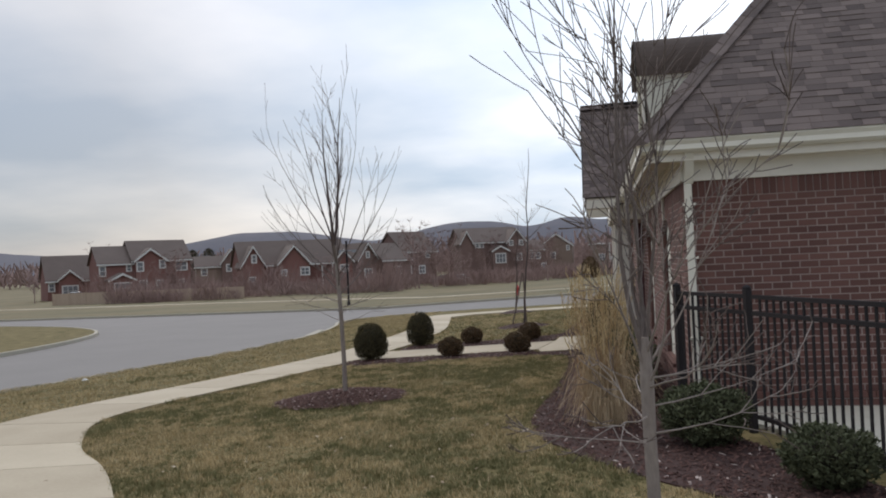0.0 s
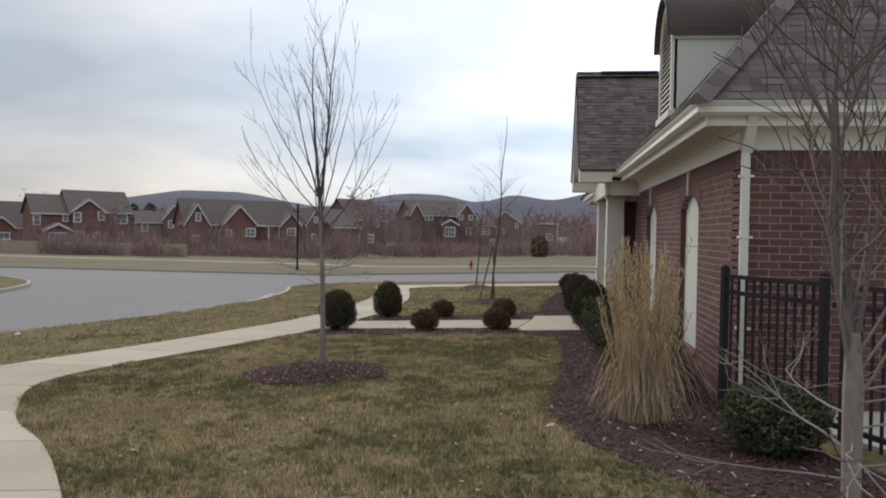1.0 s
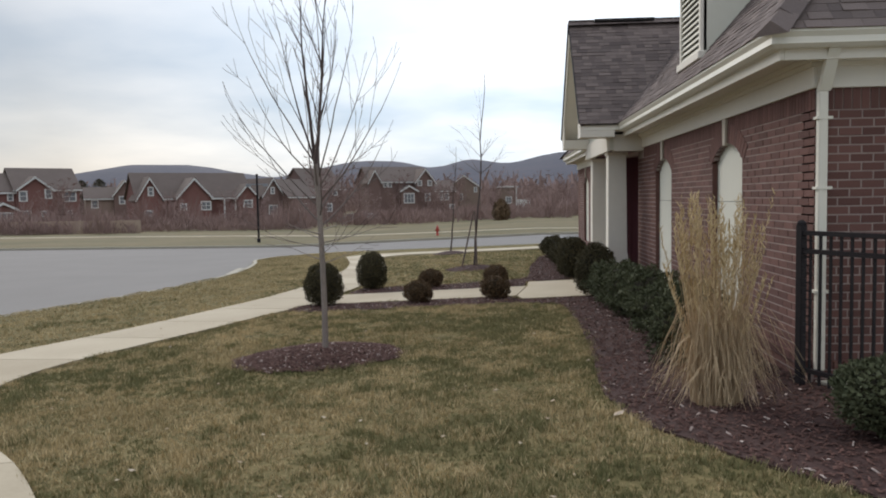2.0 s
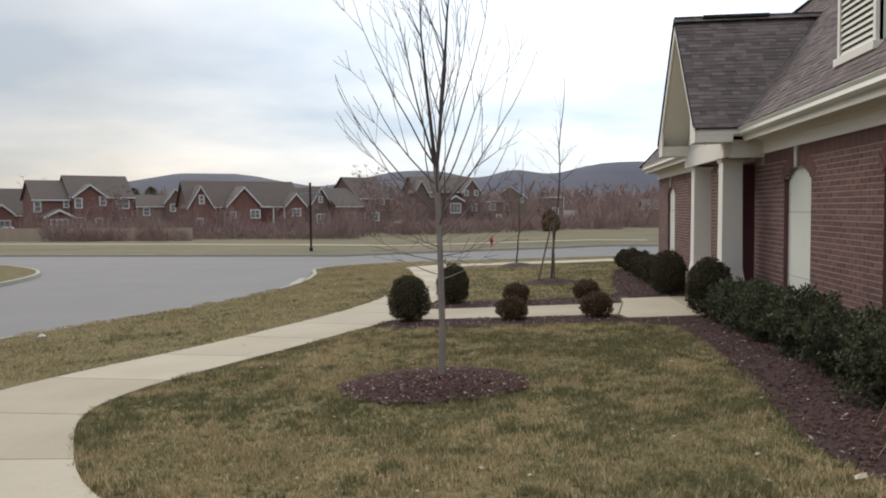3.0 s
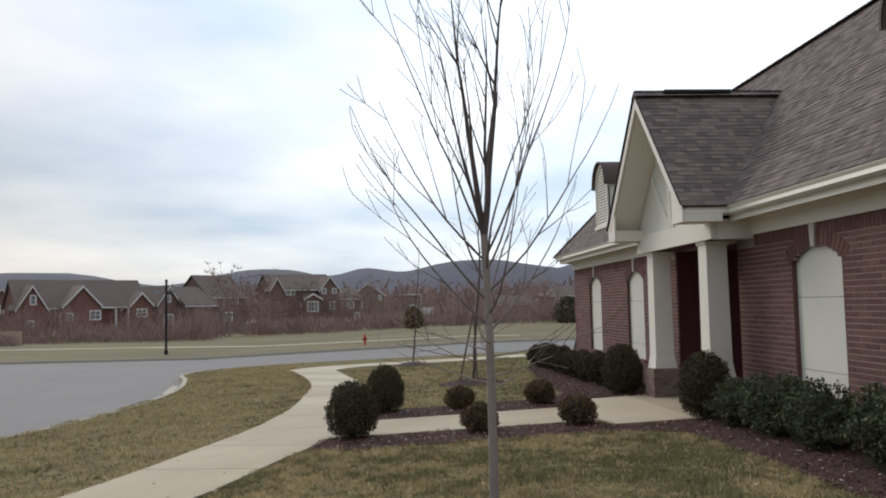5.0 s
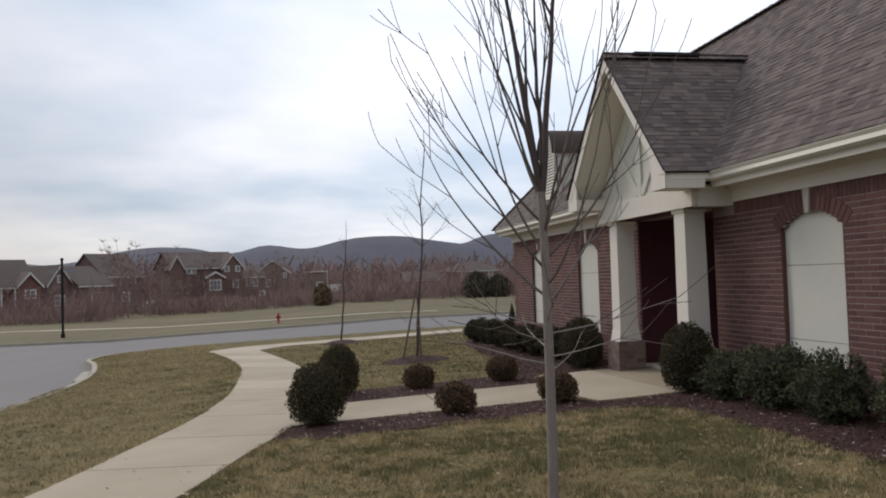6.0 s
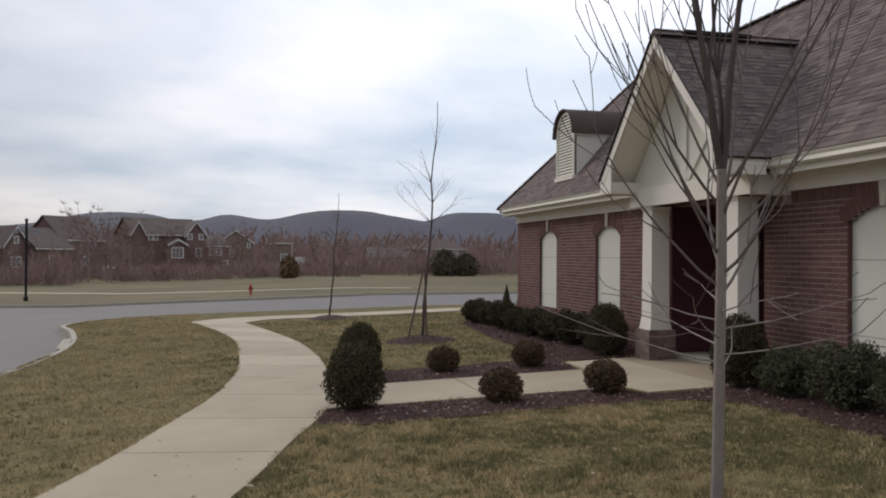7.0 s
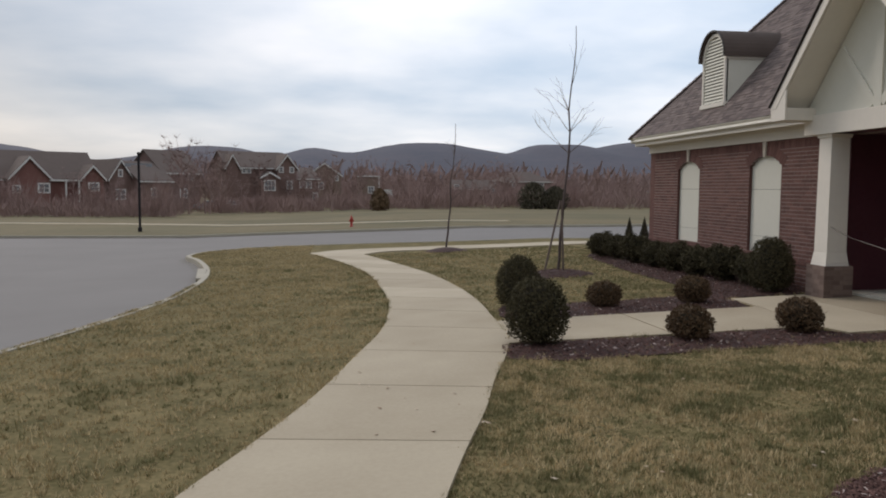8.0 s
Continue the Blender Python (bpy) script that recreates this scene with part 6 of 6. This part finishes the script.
# wooded hills on the horizon, distance haze painted into their colour
def hills(name, y, bumps, floor, depth, label):
    m = Mesh()
    n = 260
    x0, x1 = -2600, 2200
    rows = (-1.0, -0.6, -0.3, 0.0, 0.6)
    for r in rows:
        for i in range(n + 1):
            x = x0 + (x1 - x0) * i / n
            h = floor + sum(a * math.exp(-((x - c) / w) ** 2) for c, w, a in bumps)
            h += 2.2 * noise.noise(Vector((x * 0.02, y, r))) + 1.0 * noise.noise(Vector((x * 0.09, y, r)))
            k = math.cos(r * math.pi / 2) ** 0.9 if abs(r) < 1 else 0.0
            m.v.append((x, y + r * depth, h * k - 4))
    for j in range(len(rows) - 1):
        for i in range(n):
            m.f.append((j * (n + 1) + i, j * (n + 1) + i + 1, (j + 1) * (n + 1) + i + 1, (j + 1) * (n + 1) + i))
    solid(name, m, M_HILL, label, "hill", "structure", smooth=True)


hills("backdrop", 1800, [(-743, 170, 39.8), (-265, 135, 39.2), (-61, 53, 22.6), (170, 182, 52.4), (457, 74, 29.8), (752, 263, 67.7), (1300, 300, 50), (-1650, 260, 30)], 54, 700, "wooded hills tinted blue-grey as distance haze, on the horizon")

# woods in front of the hills
wd = Mesh()
rng = random.Random(91)
for k in range(9000):
    x = rng.uniform(-420, 330)
    y = rng.uniform(300, 420)
    z = ground_z(x, y) + rng.uniform(0.35, 1) * rng.uniform(6, 13.5)
    s = rng.uniform(0.6, 1.8)
    d = Vector((rng.gauss(0, 0.4), rng.gauss(0, 0.4), 1)).normalized()
    a = d.cross(Vector((0, 1, 0))).normalized() * 0.35 * s
    p = Vector((x, y, z))
    q = len(wd.v)
    wd.v += [tuple(p - a - d * s * 2), tuple(p + a - d * s * 2), tuple(p + a * 0.4 + d * s * 1.4), tuple(p - a * 0.5 + d * s)]
    wd.f.append((q, q + 1, q + 2, q + 3))
solid("distant_woods", wd, M_WOODS, "reddish-brown bare woods before the hills", "woods", "stuff")


# ---- parked cars ----
def car(x, y, turn, paint, label):
    c = thing("parked_car", label, "car", (x, y, ground_z(x, y) + 0.0), "parked cars")
    c.rotation_euler = (0, 0, radians(turn))
    body = [(-2.2, 0.35), (-2.25, 0.75), (-1.9, 0.92), (-0.9, 1.0), (1.3, 1.02), (2.1, 0.95), (2.25, 0.6), (2.2, 0.35)]
    part("body", Mesh().prism([(a, -0.85, b) for a, b in body], (0, 1.7, 0)), paint, c, "", 0.05)
    cab = [(-0.95, 0.98), (-0.35, 1.45), (1.0, 1.48), (1.75, 1.0)]
    part("cabin", Mesh().prism([(a, -0.72, b) for a, b in cab], (0, 1.44, 0)), M_FGLASS, c, "dark glazed cabin", 0.05)
    part("roof_panel", Mesh().box(-0.35, 1.0, -0.73, 0.73, 1.44, 1.5), paint, c, "", 0.02)
    for wx in (-1.4, 1.4):
        for wy in (-0.8, 0.62):
            wh = part("wheel", Mesh().lathe([(0.2, 0.0), (0.32, 0.02), (0.32, 0.16), (0.2, 0.18)], 16, (wx, wy, 0.32), "y"), M_TYRE, c)
            part("rim", Mesh().lathe([(0.19, -0.005), (0.19, 0.185)], 12, (wx, wy, 0.32), "y"), M_CARGREY, wh)


car(-85.5, 116, 8, M_CARWHITE, "white car parked by the garage")
car(-73.5, 79, 5, M_CARGREY, "grey car parked beside the street")
car(-25.5, 140, 10, M_CARWHITE, "white car parked before a far house")
car(-29, 142, 6, M_CARGREY, "grey car parked before a far house")


# ---- mulch chips, grass and litter ----
def scatter_chips(name, outline, count, lift, seed, label):
    rng_ = np.random.RandomState(seed)
    xs_, ys_ = [p[0] for p in outline], [p[1] for p in outline]
    pts = np.stack([rng_.uniform(min(xs_), max(xs_), count * 3), rng_.uniform(min(ys_), max(ys_), count * 3)], 1)
    pts = pts[inside(pts, outline)][:count]
    m, pale = Mesh(), Mesh()
    r_ = random.Random(seed)
    for x, y in pts:
        z = ground_z(x, y) + (lift(x, y) if callable(lift) else lift)
        big = r_.random() < 0.03
        k = 1.15 if big else 1.0
        L, w, a, t = k * r_.uniform(0.006, 0.026), k * r_.uniform(0.003, 0.009), r_.uniform(0, 6.28), r_.uniform(-0.5, 0.5)
        d = Vector((math.cos(a) * math.cos(t), math.sin(a) * math.cos(t), math.sin(t))) * L
        s = Vector((-math.sin(a), math.cos(a), r_.uniform(-0.4, 0.4))) * w
        u = Vector((0, 0, 0.006))
        p = Vector((x, y, z + 0.008))
        (pale if big else m).add([p - d - s, p + d - s, p + d + s, p - d + s, p + u], [(0, 1, 4), (1, 2, 4), (2, 3, 4), (3, 0, 4)])
    solid("pale_splinters", pale, M_SPLINTER, "scattered pale wood splinters in the bark mulch", "mulch", "stuff")
    return solid(name, m, M_CHIP, label, "mulch", "stuff")


bed_house = [tuple(p) for p in smooth_line(BED_HOUSE, 0.4, True)]
bed_north = [tuple(p) for p in smooth_line(BED_NORTH, 0.4, True)]
scatter_chips("mulch_chips", bed_house, 24000, ripple, 1, "brown bark chips with pale splinters")
scatter_chips("mulch_chips", bed_north, 12000, ripple, 2, "brown bark chips with pale splinters")
scatter_chips("mulch_chips", [(-4.50 + 1.03 * (x + 4.50), 10.28 + 1.03 * (y - 10.28)) for x, y in ring_1], 11000, mound(-4.47, 10.26, 0.9, 0.11), 3, "brown bark chips with pale splinters")
scatter_chips("mulch_chips", ring_2, 700, mound(-3.3, 22.7, 0.75, 0.1), 4, "brown bark chips with pale splinters")

walk_poly = [tuple(p) for p in walk_in] + [tuple(p) for p in reversed(walk_out)]
street_poly = [tuple(p) for p in street_in] + [tuple(p) for p in reversed(street_out)]


def lush(pts):
    """Greener growth beside the house bed, the tree ring and the bend of the path; thin and dry on the open lawn and by the road."""
    x, y = pts[:, 0], pts[:, 1]
    near_bed = np.exp(-((x + 2.3) / 0.9) ** 2) * (y > 6) * (y < 15)
    ring = np.exp(-((np.hypot(x + 4.9, y - 10.6) - 1.5) / 0.7) ** 2)
    bend = np.exp(-((x + 6.7) ** 2 + (y - 9.6) ** 2) / 0.9)
    return 0.26 * near_bed + 0.14 * ring + 0.30 * bend - 0.46 * (x < -7.5) - 0.10 * (y < 8.5) + 0.35 * (x > -3.1) * (y > 18.6)


def grass_field(name, x0, x1, y0, y1, count, seed, tall, label, side, fringe=()):
    """Short blades over the lawn, thinner and taller in tufts; paths and beds stay bare."""
    rs = np.random.RandomState(seed)
    pts = np.stack([rs.uniform(x0, x1, count), rs.uniform(y0, y1, count)], 1)
    keep = inside(pts, lawn_outline) & inside(pts, side)
    for poly in (walk_poly, street_poly, bed_house, bed_north, ring_1, ring_2, ring_3, ENTRY):
        keep &= ~inside(pts, poly)
    near = (pts[:, 1] < 24.0) | (pts[:, 1] > 36.2)
    keep &= (inside(pts - np.array([0.03, 0.0]), lawn_outline) & inside(pts + np.array([0.0, 0.04]), lawn_outline) & near) | (inside(pts - np.array([0.2, 0.0]), lawn_outline) & inside(pts + np.array([0.0, 0.2]), lawn_outline))
    keep &= ~((pts[:, 0] > WX - 0.02) & (pts[:, 1] > Y0 - 0.05))
    pts = pts[keep]
    for line, count, spread in fringe:
        i = rs.randint(0, len(line) - 1, count)
        a, b, u = np.array(line)[i], np.array(line)[i + 1], rs.rand(count, 1)
        ragged = np.array([0.5 + noise.noise(Vector((p[0] * 5, p[1] * 5, 9.0))) for p in a])[:, None]
        pts = np.concatenate([pts, a + (b - a) * u + rs.normal(0, spread, (count, 2)) * ragged])
    tufts, per = len(pts), 7
    clump = np.array([noise.noise(Vector((a * 1.7, b * 1.7, 3.0))) for a, b in pts])
    patch = np.array([0.9 * noise.noise(Vector((a * 0.6, b * 0.6, 5.0))) + 1.1 * noise.noise(Vector((a * 2.1, b * 2.1, 7.0))) + 1.3 * noise.noise(Vector((a * 6, b * 6, 2.0))) for a, b in pts])
    green = np.clip(0.46 + patch + lush(pts) + rs.normal(0, 0.22, tufts), 0.0, 1.0).repeat(per)
    size = ((0.45 + 0.75 * rs.rand(tufts) ** 1.5) * (1 + 0.9 * clump)).repeat(per)
    z = np.array([ground_z(a, b) for a, b in pts]).repeat(per)
    pts = pts.repeat(per, 0) + rs.normal(0, 0.011, (tufts * per, 2))
    n = len(pts)
    h = tall * size * (0.7 + 0.5 * rs.rand(n))
    ang, lean = rs.uniform(0, 6.283, n), rs.uniform(0.1, 0.9, n) * h
    w = rs.uniform(0.0026, 0.0055, n)
    la = rs.uniform(0, 6.283, n)
    v = np.zeros((n, 3, 3))
    v[:, 0] = np.stack([pts[:, 0] - np.cos(ang) * w, pts[:, 1] - np.sin(ang) * w, z - 0.005], 1)
    v[:, 1] = np.stack([pts[:, 0] + np.cos(ang) * w, pts[:, 1] + np.sin(ang) * w, z - 0.005], 1)
    v[:, 2] = np.stack([pts[:, 0] + np.cos(la) * lean, pts[:, 1] + np.sin(la) * lean, z + h], 1)
    me = bpy.data.meshes.new(name)
    me.vertices.add(3 * n)
    me.vertices.foreach_set("co", v.reshape(-1))
    me.loops.add(3 * n)
    me.loops.foreach_set("vertex_index", np.arange(3 * n))
    me.polygons.add(n)
    me.polygons.foreach_set("loop_start", np.arange(0, 3 * n, 3))
    me.polygons.foreach_set("loop_total", np.full(n, 3))
    me.update(calc_edges=True)
    me.materials.append(M_BLADE_DRY)
    me.materials.append(M_BLADE)
    me.polygons.foreach_set("material_index", (rs.rand(n) < green).astype(np.int32))
    return tagged(new(name, me), label, "grass", kind="stuff")


right_side = [tuple(p) for p in walk_in] + [(0.5, 31.5), (0.5, 0.5)]
edge_in = [tuple(p) for p in walk_in if 2.5 < p.y < 30.5]
edge_out = [tuple(p) for p in walk_out if 5.5 < p.y < 32]
edge_kerb = [(p.x + 0.07, p.y) for p in KERB if 4.0 < p.y < 24.2]
edge_ring = ring_1 + ring_1[:1]
edge_bed = [p for p in bed_house if p[0] < -1.55 and p[1] < 15.0]
left_side = [tuple(p) for p in walk_out] + [(-8.6, 38), (-14, 38), (-14, 0)]
grass_field("grass", -9.5, -0.3, 2.5, 15.5, 115000, 11, 0.040, "short patchy green and straw-coloured lawn grass", right_side,
            ((edge_in, 1200, 0.022), (edge_ring, 500, 0.05), (edge_bed, 1000, 0.05)))
grass_field("grass", -13.2, -6.5, 6.0, 38.0, 52000, 12, 0.045, "dry straw-coloured grass strip between footpath and road", left_side, ((edge_out, 1500, 0.022), (edge_kerb, 1900, 0.035)))
grass_field("grass", -7.0, 0.0, 15.5, 34.0, 26000, 13, 0.042, "short dry lawn grass beside the porch walk", right_side)

# scraps of dry leaf and paper on the lawn and the path
rng = random.Random(123)
leaf_me = Mesh().add([(-0.045, 0, 0.004), (0, -0.03, 0.012), (0.05, 0.0, 0.02), (0.0, 0.032, 0.006), (0.0, 0.0, 0.022)], [(0, 1, 4), (1, 2, 4), (2, 3, 4), (3, 0, 4)]).data("dry_leaf", M_DEADLEAF)
for k in range(60):
    x, y = rng.uniform(-6.6, -1.8), rng.uniform(5.5, 14.3)
    ob = tagged(new("dry_leaf", leaf_me), "curled pale brown leaf lying on the lawn", "leaf", "fallen leaves")
    s = rng.uniform(0.25, 0.55)
    ob.matrix_basis = pose(x, y, ground_z(x, y) + 0.025, 0, 0, rng.uniform(0, 360)) @ Matrix.Diagonal((s, s, s, 1))
ob = tagged(new("dry_leaf", leaf_me), "large curled pale leaf on the lawn edge", "leaf", "fallen leaves")
ob.matrix_basis = pose(-1.86, 7.45, ground_z(-1.86, 7.45) + 0.03, 0, 0, 40) @ Matrix.Diagonal((1.1, 1.1, 1.3, 1))
for k in range(16):
    t = rng.random()
    x, y = rng.uniform(-7.6, -6.6), rng.uniform(12.2, 16.0)
    ob = tagged(new("dry_leaf", leaf_me), "small dark leaf scrap on the footpath", "leaf", "fallen leaves")
    s = rng.uniform(0.3, 0.55)
    ob.matrix_basis = pose(x, y, ground_z(x, y) + 0.03, 0, 0, rng.uniform(0, 360)) @ Matrix.Diagonal((s, s, s, 1))
scrap = tagged(new("paper_scrap", Mesh().add([(-0.06, -0.03, 0.0), (0.05, -0.05, 0.01), (0.07, 0.04, 0.0), (-0.04, 0.05, 0.012), (0.0, 0.0, 0.05)], [(0, 1, 4), (1, 2, 4), (2, 3, 4), (3, 0, 4), (3, 2, 1, 0)]).data("paper_scrap", M_FWHITE)), "crumpled white paper scrap on the grass by the kerb", "litter")
scrap.matrix_basis = pose(-11.35, 14.7, ground_z(-11.35, 14.7) + 0.02, 0, 0, 25)

# storm drain in the kerb; a dark box paints the shade of its opening
inlet = thing("storm_drain", "dark storm drain slot under the concrete kerb", "storm drain", (-11.02, 26.7, ground_z(-11.02, 26.7)))
inlet.rotation_euler = (0, 0, math.atan2(0.148, 1.0))
part("throat", Mesh().box(-0.032, 0.05, -0.85, 0.85, -0.125, -0.025), M_DARKEDGE_VOID, inlet, "dark box painted as the shaded drain opening")
part("lintel", Mesh().box(-0.035, 0.18, -1.1, 1.1, -0.022, 0.03), M_KERB, inlet, "pale concrete drain cover", 0.012)
